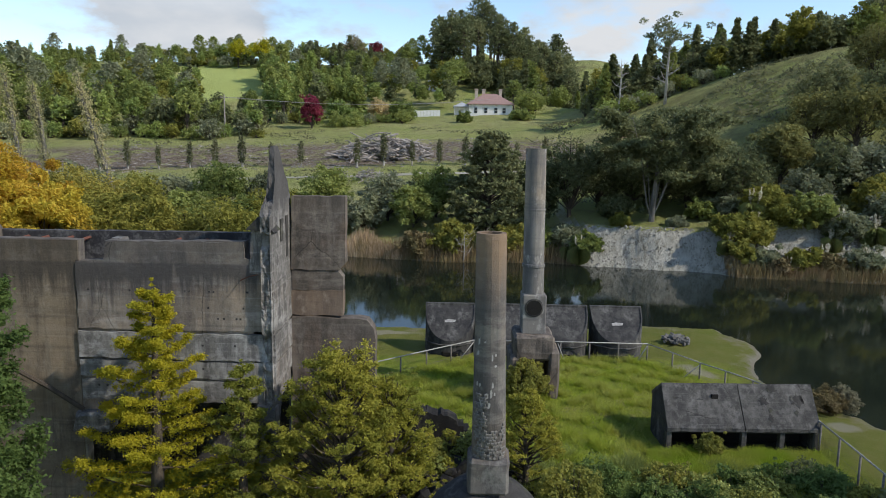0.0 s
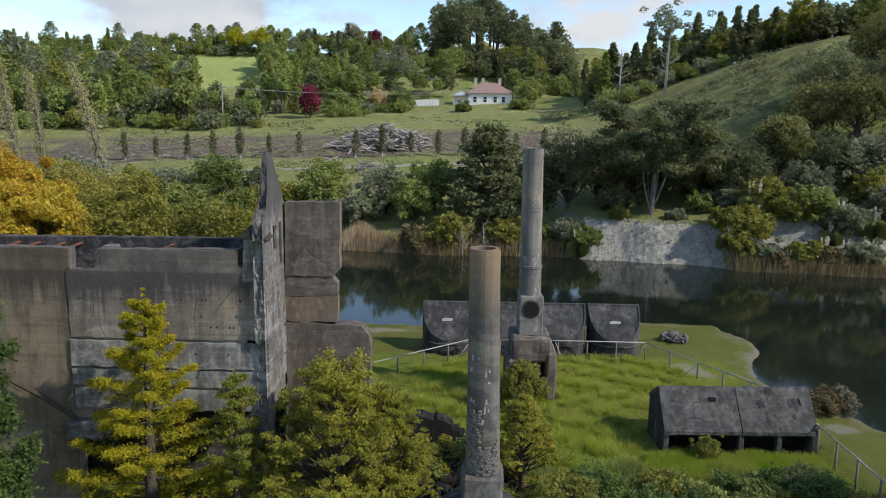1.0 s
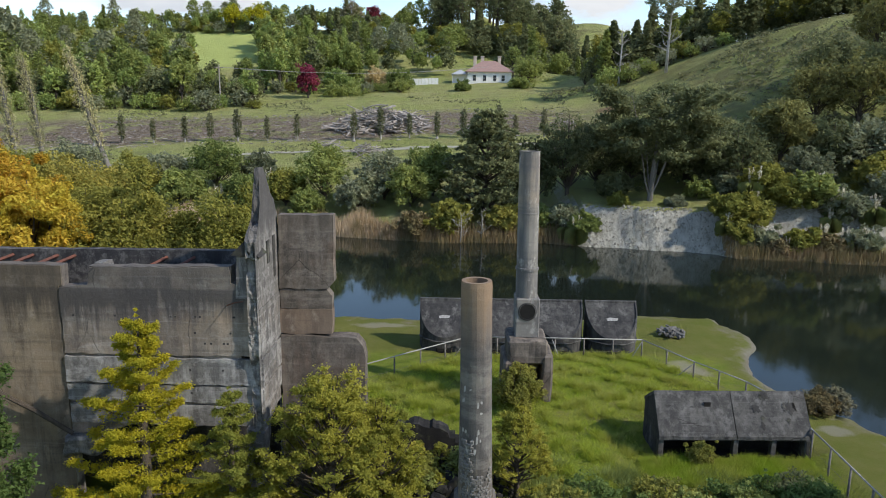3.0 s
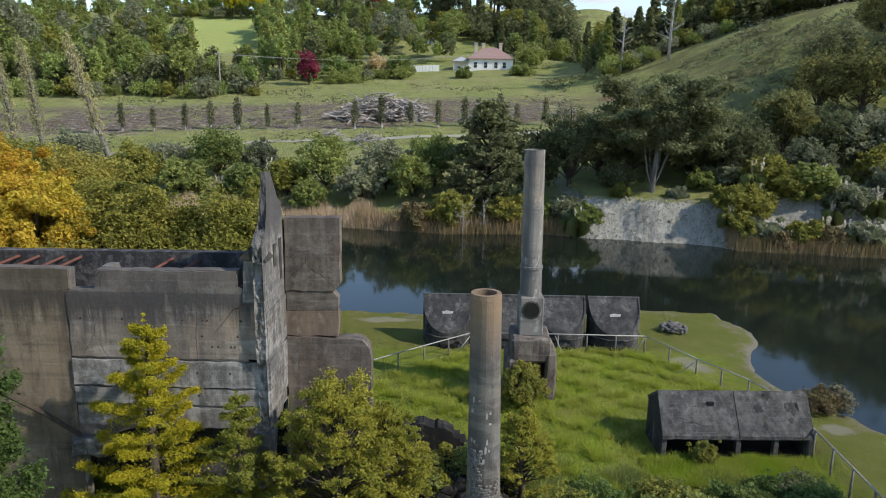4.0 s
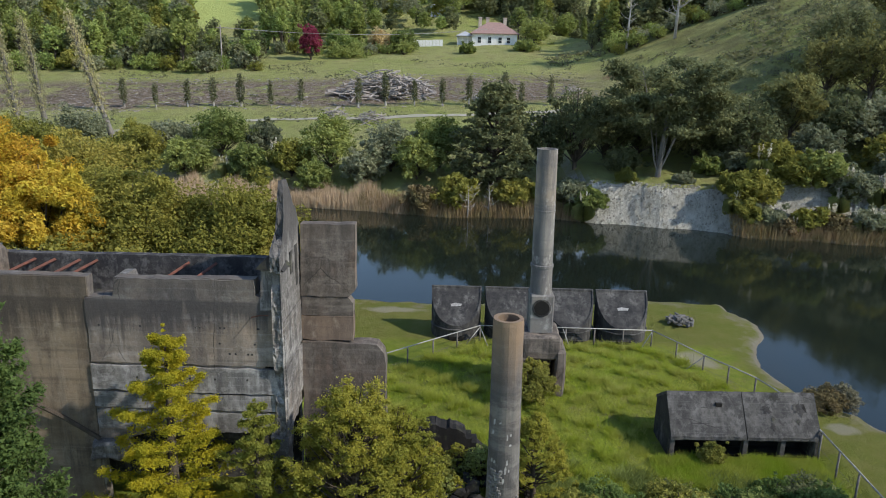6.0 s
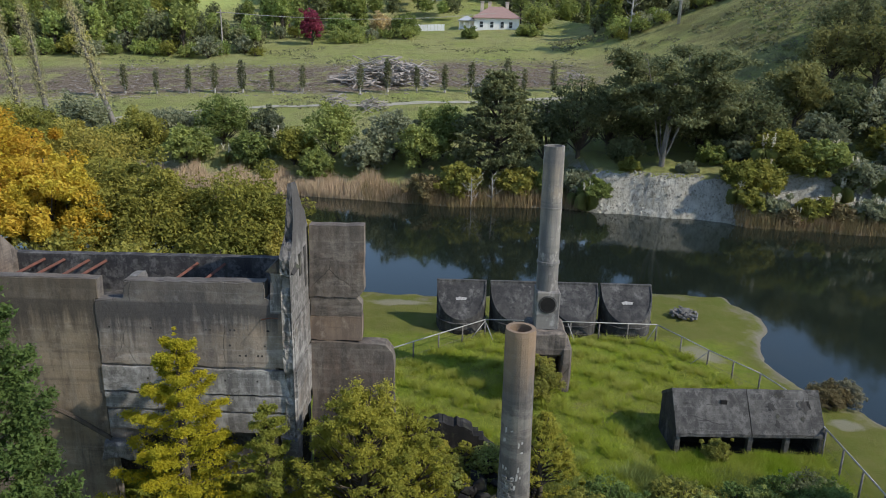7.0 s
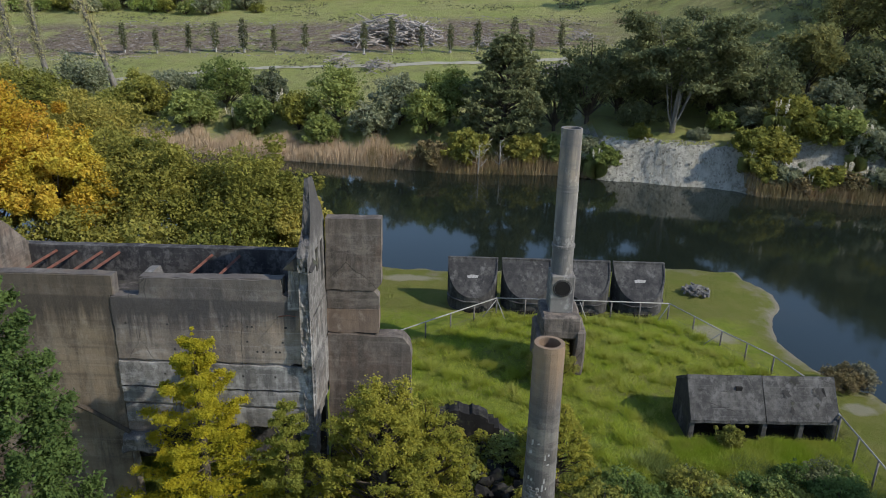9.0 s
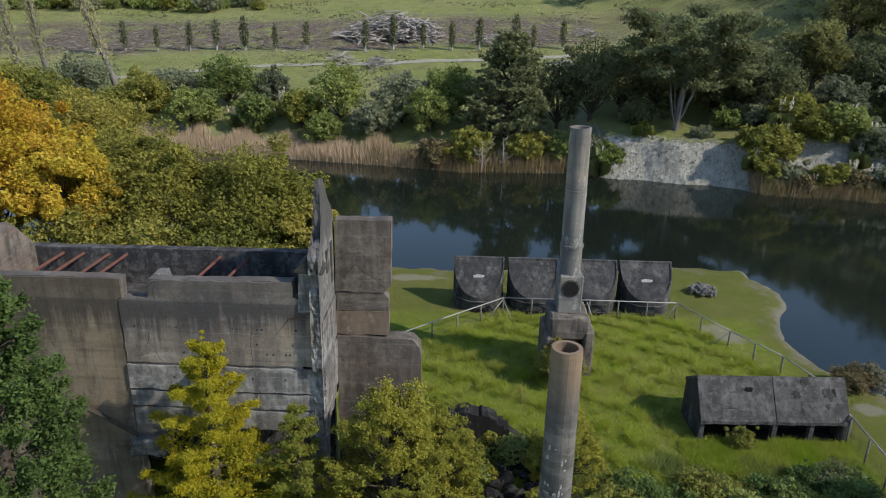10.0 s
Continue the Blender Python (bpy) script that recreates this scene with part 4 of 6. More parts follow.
for x0, x1, z0, z1, y0, y1 in ((3.75, 5.85, 3.0, 4.35, 36.3, 38.8), (3.55, 4.1, 0.3, 3.2, 36.2, 38.9), (5.55, 6.15, 0.3, 3.6, 36.2, 38.9), (4.1, 5.55, 0.3, 3.05, 37.2, 38.9)):
    bm = bmesh.new()
    box_bm(bm, x0, y0, z0, x1, y1, z1, 0.12)
    bmesh.ops.subdivide_edges(bm, edges=bm.edges, cuts=3, use_grid_fill=True)
    ragged(bm, 0.10, 1.1, seed=x0)
    cpart(part("plinth_block", bm, C_TOWER, None, "eroded concrete plinth"), chim_f)

chim_n = empty("chimney", 1.4, 18.6, 0.0, "dark concrete chimney with flaking white paint and brick foot", "chimney", "chimneys")
cpart(ring_shell("shaft", 1.42, 18.65, [(5.9, 0.475), (8.2, 0.43), (9.0, 0.42), (11.4, 0.40), (11.95, 0.40), (12.08, 0.385)], 0.105, C_CHIMN, None, "dark concrete shaft", 40, (-0.1, -0.3)), chim_n)
# brick lining showing where the render has fallen
rng = random.Random(9)
bme = None
for row in range(22):
    z = 5.95 + row * 0.085
    f = (z - 5.9) / 6.2
    rad = 0.478 - 0.017 * (z - 5.9)
    for k in range(10):
        a = -math.pi / 2 - 0.95 + 0.20 * k + (0.1 if row % 2 else 0)
        if row > 9 + 9 * noise.noise(Vector((k * 0.5, row * 0.12, 3))) and k > 3:
            continue
        if rng.random() < 0.18:
            continue
        if bme is None:
            bm = bmesh.new()
            box_bm(bm, -0.043, -0.02, -0.035, 0.043, 0.02, 0.035, 0.006)
            bme = bpy.data.meshes.new("brick")
            bm.to_mesh(bme)
            bm.free()
            bme.materials.append(BRICK)
        ob = new("brick", bme)
        ob.location = (1.42 - 0.1 * f + math.cos(a) * (rad + 0.008), 18.65 - 0.3 * f + math.sin(a) * (rad + 0.008), z)
        ob.rotation_euler = (0, 0, a + math.pi / 2)
        cpart(ob, chim_n)
for i in range(16):
    z = rng.uniform(7.4, 9.3)
    a = -math.pi / 2 + rng.uniform(-0.9, 0.5)
    f = (z - 5.9) / 6.2
    rad = 0.475 - 0.0175 * (z - 5.9) + 0.004
    w, hh = rng.uniform(0.02, 0.065), rng.uniform(0.04, 0.16)
    pts = []
    for u, v in ((-1, -0.8), (-0.3, -1), (0.9, -0.6), (1, 0.5), (0.2, 1), (-0.8, 0.7)):
        aa = a + u * w / rad * rng.uniform(0.6, 1)
        pts.append((1.42 - 0.1 * f + math.cos(aa) * rad, 18.65 - 0.3 * f + math.sin(aa) * rad, z + v * hh * rng.uniform(0.6, 1)))
    cpart(link_mesh("paint_flake", pts, [tuple(range(6))], PAINT_W, None, "flaking white paint"), chim_n)
bm = bmesh.new()
box_bm(bm, 0.85, 18.1, 4.9, 1.98, 19.2, 5.9, 0.08)
bmesh.ops.subdivide_edges(bm, edges=bm.edges, cuts=2, use_grid_fill=True)
ragged(bm, 0.05, 1.6)
cpart(part("square_foot", bm, C_CHIMN, None, "square concrete foot"), chim_n)
vault = bmesh.new()
bmesh.ops.create_uvsphere(vault, u_segments=36, v_segments=18, radius=1.0, matrix=Matrix.Translation((1.35, 18.9, 2.4)) @ Matrix.Diagonal((2.2, 2.4, 2.55, 1)))
ragged(vault, 0.10, 0.9)
dome = part("kiln_dome", vault, C_DARK)
tagged(dome, "rounded concrete kiln dome under the dark chimney", "kiln")
for v in dome.data.vertices:
    if v.co.z < 2.6:
        d = Vector((v.co.x - 1.35, v.co.y - 18.9, 0))
        if d.length > 0.01:
            d = d.normalized() * min(2.4, 2.4 * (1 if v.co.z > 0.4 else d.length))
        v.co = Vector((1.35 + d.x, 18.9 + d.y, max(v.co.z, 0.2)))

# ---------------------------------------------------------------- lime bins by the water


def bin_thing(x0, x1, label):
    root = empty("lime_bin", (x0 + x1) / 2, 46, 0.3, label, "concrete bin", "bins by the water")
    cx, rx, yb, ry = (x0 + x1) / 2, (x1 - x0) / 2, 46.75, 2.1
    zt, zf, zb = 3.68, 1.62, 0.1
    N = 28
    plan = [(cx + rx * math.cos(a), yb - ry * math.sin(a) ** 0.75) for a in [math.pi * k / N for k in range(N + 1)]]

    def cut(y):
        return zf + (zt - zf) * (y - (yb - ry)) / ry

    V = [(x, y, zb) for x, y in plan] + [(x, y, cut(y)) for x, y in plan]
    n = N + 1
    Fc = [(i, i + 1, n + i + 1, n + i) for i in range(N)] + [(0, n, 2 * n - 1, N)]
    cpart(link_mesh("shell", V, Fc, C_BIN, None, "dark rounded concrete shell"), root)
    # rim and sunken chute face
    inner = [(cx + (x - cx) * 0.95, yb - (yb - y) * 0.95) for x, y in plan]
    V = [(x, y, cut(y)) for x, y in plan] + [(x, y, cut(y)) for x, y in inner] + [(x, y, cut(y) - 0.10) for x, y in inner]
    Fc = [(i, i + 1, n + i + 1, n + i) for i in range(N)] + [(n + i, n + i + 1, 2 * n + i + 1, 2 * n + i) for i in range(N)]
    Fc += [tuple(2 * n + i for i in range(n))]
    cpart(link_mesh("chute", V, Fc, C_BIN, None, "sloping chute face"), root)
    cpart(box("top_sill", x0 - 0.02, yb - 0.02, zt - 0.16, x1 + 0.02, yb + 0.16, zt + 0.03, C_HUT, None, "", 0.02), root)
    # lip that runs round the front
    lip = [(cx + (x - cx) * 1.02, yb - (yb - y) * 1.02, 1.34 + 0.02 * math.sin(i)) for i, (x, y) in enumerate(plan)]
    v, f = tube_data(lip[2:-2], [0.05] * (len(lip) - 4), 5)
    cpart(link_mesh("lip", v, f, C_HUT, None, "pale cast lip"), root)
    # draw hole: a black box, the dark inside painted as colour
    cpart(box("draw_hole", cx - 0.55, yb - ry - 0.02, 0.3, cx + 0.55, yb - ry + 0.25, 0.95, SHADE_BLACK, None, "black box standing for a dark draw opening", 0.1), root)
    # scraped pale patch
    p = [(cx - 0.35, -1.0), (cx + 0.3, -0.98), (cx + 0.38, -0.86), (cx - 0.1, -0.82), (cx - 0.4, -0.88)]
    if x0 < 0 or x0 > 9.6:
        cpart(link_mesh("scrape", [(x, yb + y, cut(yb + y) - 0.094) for x, y in p], [tuple(range(5))], PAINT_W, None, "pale scraped patch"), root)
    return root


for a, b in ((-1.37, 1.99), (2.27, 5.58), (6.2, 9.55), (9.74, 13.18)):
    bin_thing(a, b, "dark rounded concrete lime bin with a sloping chute face")

# ---------------------------------------------------------------- concrete hut
hut = empty("concrete_hut", 10.5, 31.53, 0.4, "long low concrete hut with a lichen-blotched pitched roof", "hut")
hut.rotation_euler = (0, 0, radians(1.5))
HL, ZF, ZR, ZB, VR, VB = 7.2, 1.12, 2.82, 1.95, 1.15, 2.4


def hpart(ob):
    ob.parent = hut
    return ob


def roof_piece(name, u0, u1, v0, z0, v1, z1, th, material, label="", seed=0.0):
    bm = bmesh.new()
    nu, nv = 18, 8
    g = {}
    for side in (0, 1):
        for i in range(nu + 1):
            for j in range(nv + 1):
                u, t = u0 + (u1 - u0) * i / nu, j / nv
                w = noise.noise(Vector((u * 1.3 + seed, t * 3, side))) * 0.03
                e = 0.06 * noise.noise(Vector((u * 2.2 + seed, 7, 1))) if j == 0 else 0
                g[side, i, j] = bm.verts.new((u, v0 + (v1 - v0) * t - e, z0 + (z1 - z0) * t + w - side * th))
    for i in range(nu):
        for j in range(nv):
            bm.faces.new((g[0, i, j], g[0, i + 1, j], g[0, i + 1, j + 1], g[0, i, j + 1]))
            bm.faces.new((g[1, i, j + 1], g[1, i + 1, j + 1], g[1, i + 1, j], g[1, i, j]))
    for i in range(nu):
        bm.faces.new((g[1, i, 0], g[1, i + 1, 0], g[0, i + 1, 0], g[0, i, 0]))
        bm.faces.new((g[0, i, nv], g[0, i + 1, nv], g[1, i + 1, nv], g[1, i, nv]))
    for j in range(nv):
        bm.faces.new((g[0, 0, j + 1], g[1, 0, j + 1], g[1, 0, j], g[0, 0, j])[::-1])
        bm.faces.new((g[0, nu, j], g[1, nu, j], g[1, nu, j + 1], g[0, nu, j + 1])[::-1])
    bmesh.ops.recalc_face_normals(bm, faces=bm.faces)
    return hpart(part(name, bm, material, None, label))


roof_piece("roof_slab", 0.0, 3.62, -0.12, ZF - 0.05, VR, ZR, 0.16, C_HUT, "lichen-blotched concrete roof slab", 0.0)
roof_piece("roof_slab", 3.66, HL, -0.12, ZF - 0.05, VR, ZR, 0.16, C_HUT, "lichen-blotched concrete roof slab", 4.0)
roof_piece("roof_slab", 0.0, HL, VR, ZR, VB + 0.1, ZB, 0.16, C_HUT, "", 9.0)
# end walls darker than the roof and piers: shade put into the colour
hpart(slab("end_wall", [(0.0, -0.9), (VB, -0.9), (VB, ZB - 0.1), (VR, ZR - 0.14), (0.0, ZF - 0.12)], "x", 0.02, 0.22, C_DARK, None, "dark end wall with its shade in the colour", 0.015))
hpart(slab("end_wall", [(0.0, -0.9), (VB, -0.9), (VB, ZB - 0.1), (VR, ZR - 0.14), (0.0, ZF - 0.12)], "x", HL - 0.24, 0.22, C_DARK, None, "", 0.015))
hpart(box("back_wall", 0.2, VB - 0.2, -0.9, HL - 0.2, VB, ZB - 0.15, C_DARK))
for u in (0.02, 2.0, 3.55, 5.35, HL - 0.26):
    hpart(box("pier", u, 0.0, -0.9, u + 0.24, 0.28, ZF - 0.14, C_HUT, None, "concrete pier", 0.02))
hpart(box("lintel", 0.0, 0.03, ZF - 0.34, HL, 0.25, ZF - 0.15, C_DARK, None, "broken lintel", 0.02))
# black floor and added panel: the hut's inner shade put into colour
hpart(box("hut_floor", 0.25, 0.3, -0.9, HL - 0.25, VB - 0.2, -0.1, SHADE_BLACK, None, "black floor standing for the shade inside the hut"))
hpart(box("inner_shade", 0.25, 1.1, -0.9, HL - 0.3, 1.2, ZR - 0.35, SHADE_BLACK, None, "added black panel standing for the shade inside the hut"))
# no hole is cut; a black box paints the dark inside it
hpart(box("vent_hole", 2.3, 0.70, 2.16, 2.6, 0.82, 2.40, SHADE_BLACK, None, "black box standing for a dark broken hole in the roof"))
for (u, v, w, d) in ((5.2, 1.5, 0.55, 0.35), (4.75, 1.0, 0.6, 0.4), (6.35, 1.05, 0.75, 0.7), (6.2, 0.5, 0.25, 0.35), (4.95, 0.25, 0.3, 0.4), (5.0, 0.6, 0.25, 0.25), (0.6, 1.1, 0.3, 0.12), (1.7, 1.05, 0.5, 0.05), (1.5, 0.35, 0.9, 0.06)):
    pts = []
    rng = random.Random(u * 10 + v)
    for k in range(30):
        a = 2 * math.pi * k / 30
        uu, vv = u + w / 2 * math.cos(a) * rng.uniform(0.35, 1.2), v + d / 2 * math.sin(a) * rng.uniform(0.35, 1.2)
        vv = vv * 0.64
        t = (vv + 0.12) / (VR + 0.12)
        pts.append((uu, vv, ZF - 0.05 + (ZR - ZF + 0.05) * t + 0.035))
    hpart(link_mesh("lichen_patch", pts, [tuple(range(30))], C_DARK, None, "black lichen patch"))

# ---------------------------------------------------------------- fence
fence = empty("pipe_fence", 8, 42, 0.8, "galvanised pipe rail fence with timber-grey posts round the yard", "fence")
LINE = [(-5.6, 37.9), (1.88, 44.4), (13.1, 44.35), (15.15, 40.5), (17.0, 37.5), (17.75, 35.0), (17.68, 31.6), (17.5, 26.5), (17.3, 20.5)]
FTOP = 1.8
rails, posts, braces = [], [], []
for (ax, ay), (bx, by) in zip(LINE, LINE[1:]):
    L = math.hypot(bx - ax, by - ay)
    k = max(1, round(L / 1.9))
    for i in range(k):
        posts.append((ax + (bx - ax) * i / k, ay + (by - ay) * i / k))
    v, f = tube_data([(ax, ay, FTOP), ((ax + bx) / 2, (ay + by) / 2, FTOP + 0.015), (bx, by, FTOP)], [0.037] * 3, 8)
    cpart(link_mesh("rail", v, f, GALV, None, "pale pipe rail", True), fence)
    v, f = tube_data([(ax, ay, FTOP - 0.85), (bx, by, FTOP - 0.85)], [0.007] * 2, 4)
    cpart(link_mesh("wire", v, f, POSTP, None, "strained wire", True), fence)
for x, y in posts:
    v, f = tube_data([(x, y, min(gz(x, y), 0.6) - 0.2), (x, y, FTOP - 0.04)], [0.05, 0.05], 7)
    cpart(link_mesh("post", v, f, POSTP, None, "", True), fence)
for (x, y), (dx, dy) in (((1.88, 44.4), (0.5, -0.8)), ((1.88, 44.4), (-0.9, -0.6)), ((7.3, 44.38), (0.4, -0.8)), ((13.1, 44.35), (-0.8, -0.5)), ((15.15, 40.5), (-1.0, 0.2))):
    v, f = tube_data([(x, y, FTOP - 0.1), (x + dx, y + dy, 0.7)], [0.03, 0.03], 6)
    cpart(link_mesh("brace", v, f, GALV, None, "slanting brace", True), fence)

# ---------------------------------------------------------------- foreground trees
T = tree_meshes
stand("conifer", T("spray", 9.9, 3.6, 11, 120000, 0.045, F_YELLOW, None, 0.06, 0.95), -9.75, 22.9, -0.2, "young swamp conifer with yellowing autumn needles beside the wall", "conifer", "yard trees")
stand("conifer", T("spray", 7.0, 2.4, 12, 46000, 0.046, F_PALE, None, 0.08), -6.95, 23.5, -0.2, "slim green-gold conifer against the corner of the ruin", "conifer", "yard trees")
stand("conifer", T("tuft", 7.6, 3.3, 13, 120000, 0.052, F_GOLD), -3.7, 24.4, -0.3, "broad green-gold conifer before the tower", "conifer", "yard trees")
stand("conifer", T("tuft", 6.4, 2.2, 14, 60000, 0.05, F_GOLD), -1.9, 25.2, -0.3, "broad green-gold conifer at the edge of the pit", "conifer", "yard trees")
stand("conifer", T("tuft", 4.4, 2.0, 15, 46000, 0.05, F_GOLD), 3.5, 27.0, 0.3, "green-gold conifer shrub behind the dark chimney", "conifer", "yard trees")
stand("cypress", T("dense", 15.0, 3.6, 16, 150000, 0.08, F_GREEND), -14.5, 19.5, -0.4, "large dark green cypress close to the ruin", "conifer", "yard trees")
# second cypress stays out of view; added to cast shade on the yard
stand("cypress", T("dense", 12.0, 4.6, 21, 30000, 0.17, F_GREEND), 25.5, 21.5, gz(25.5, 21.5) - 0.3, "unseen cypress added beyond the fence to shade the yard", "conifer", "yard trees")
stand("shrub", T("bush", 2.6, 1.3, 17, 18000, 0.06, F_OLIVE), 4.3, 35.6, 0.7, "dark shrub at the foot of the tall chimney", "shrub", "yard shrubs")
stand("shrub", T("bush", 1.25, 0.65, 18, 7000, 0.055, F_OLIVE), 12.3, 30.95, 0.2, "small pale shrub before the hut", "shrub", "yard shrubs")
stand("shrub", T("bush", 1.5, 1.15, 19, 14000, 0.055, F_REEDB), 20.5, 36.6, 0.2, "russet shrub at the lake edge", "shrub", "yard shrubs")
stand("shrub", T("bush", 1.8, 0.85, 20, 9000, 0.055, F_TWIG), 21.6, 36.9, 0.1, "straw-coloured shrub at the lake edge", "shrub", "yard shrubs")

for i, (x, y, h, r, m) in enumerate(((6.2, 26.0, 1.6, 1.2, F_GREEND), (8.2, 25.2, 1.3, 1.1, F_GREEND), (10.4, 25.8, 1.1, 1.0, F_GREEN), (4.9, 24.4, 2.0, 1.3, F_OLIVE), (12.6, 26.2, 0.9, 0.9, F_GREEN), (15.2, 26.6, 1.1, 1.2, F_GREEND), (2.2, 28.6, 1.5, 0.9, F_GREEN), (-0.4, 27.6, 1.5, 0.8, F_OLIVE), (16.3, 28.4, 0.9, 0.9, F_GREEND))):
    stand("shrub", T("bush", h, r, 60 + i, 5000, 0.075, m), x, y, gz(x, y) - 0.1, "low dark scrub shrub in the overgrown yard", "shrub", "yard shrubs")

# trees between the ruin and the water
for i, (x, y, h, r, m, lab) in enumerate(((-32.5, 47.5, 14.5, 5.6, F_ORANGE, "plane tree in orange and yellow autumn leaf"), (-27.6, 46.5, 11.5, 3.6, F_AMBER, "yellow autumn tree beside the plane tree"), (-37.5, 50, 13.0, 5, F_ORANGE, "autumn tree turning orange"))):
    stand("autumn_tree", T("round", h, r, 31 + i, 52000, 0.135, m), x, y, 0.5, lab, "tree", "autumn trees")
for i, (x, y, h, r) in enumerate(((-22.5, 50, 10.2, 5.2), (-15.6, 49, 9.4, 5.0), (-28.0, 54, 10.2, 5.0), (-33.0, 62, 11.5, 5.5), (-11.6, 47.5, 6.6, 3.0))):
    stand("willow", T("round", h, r, 41 + i, 36000, 0.15, F_WILLOW), x, y, 0.2, "olive-green willow by the lake behind the ruin", "tree", "willows")
for i, (x, y) in enumerate(((-36.0, 43.5), (-31.0, 43.0), (-26.0, 44.0), (-20.5, 44.5), (-15.0, 44.0))):
    stand("lakeside_shrub", T("bush", 6.4, 3.6, 71 + i, 16000, 0.15, F_OLIVE), x, y, gz(x, y) - 0.2, "olive-green shrub under the trees behind the ruin", "shrub", "lakeside shrubs")

# ---------------------------------------------------------------- far shore


def at(px_, depth):
    """x for a bearing given as a column of the opening view, at a distance north."""
    return ((px_ - 784) / 1237.0 - 0.016) * depth + 0.3


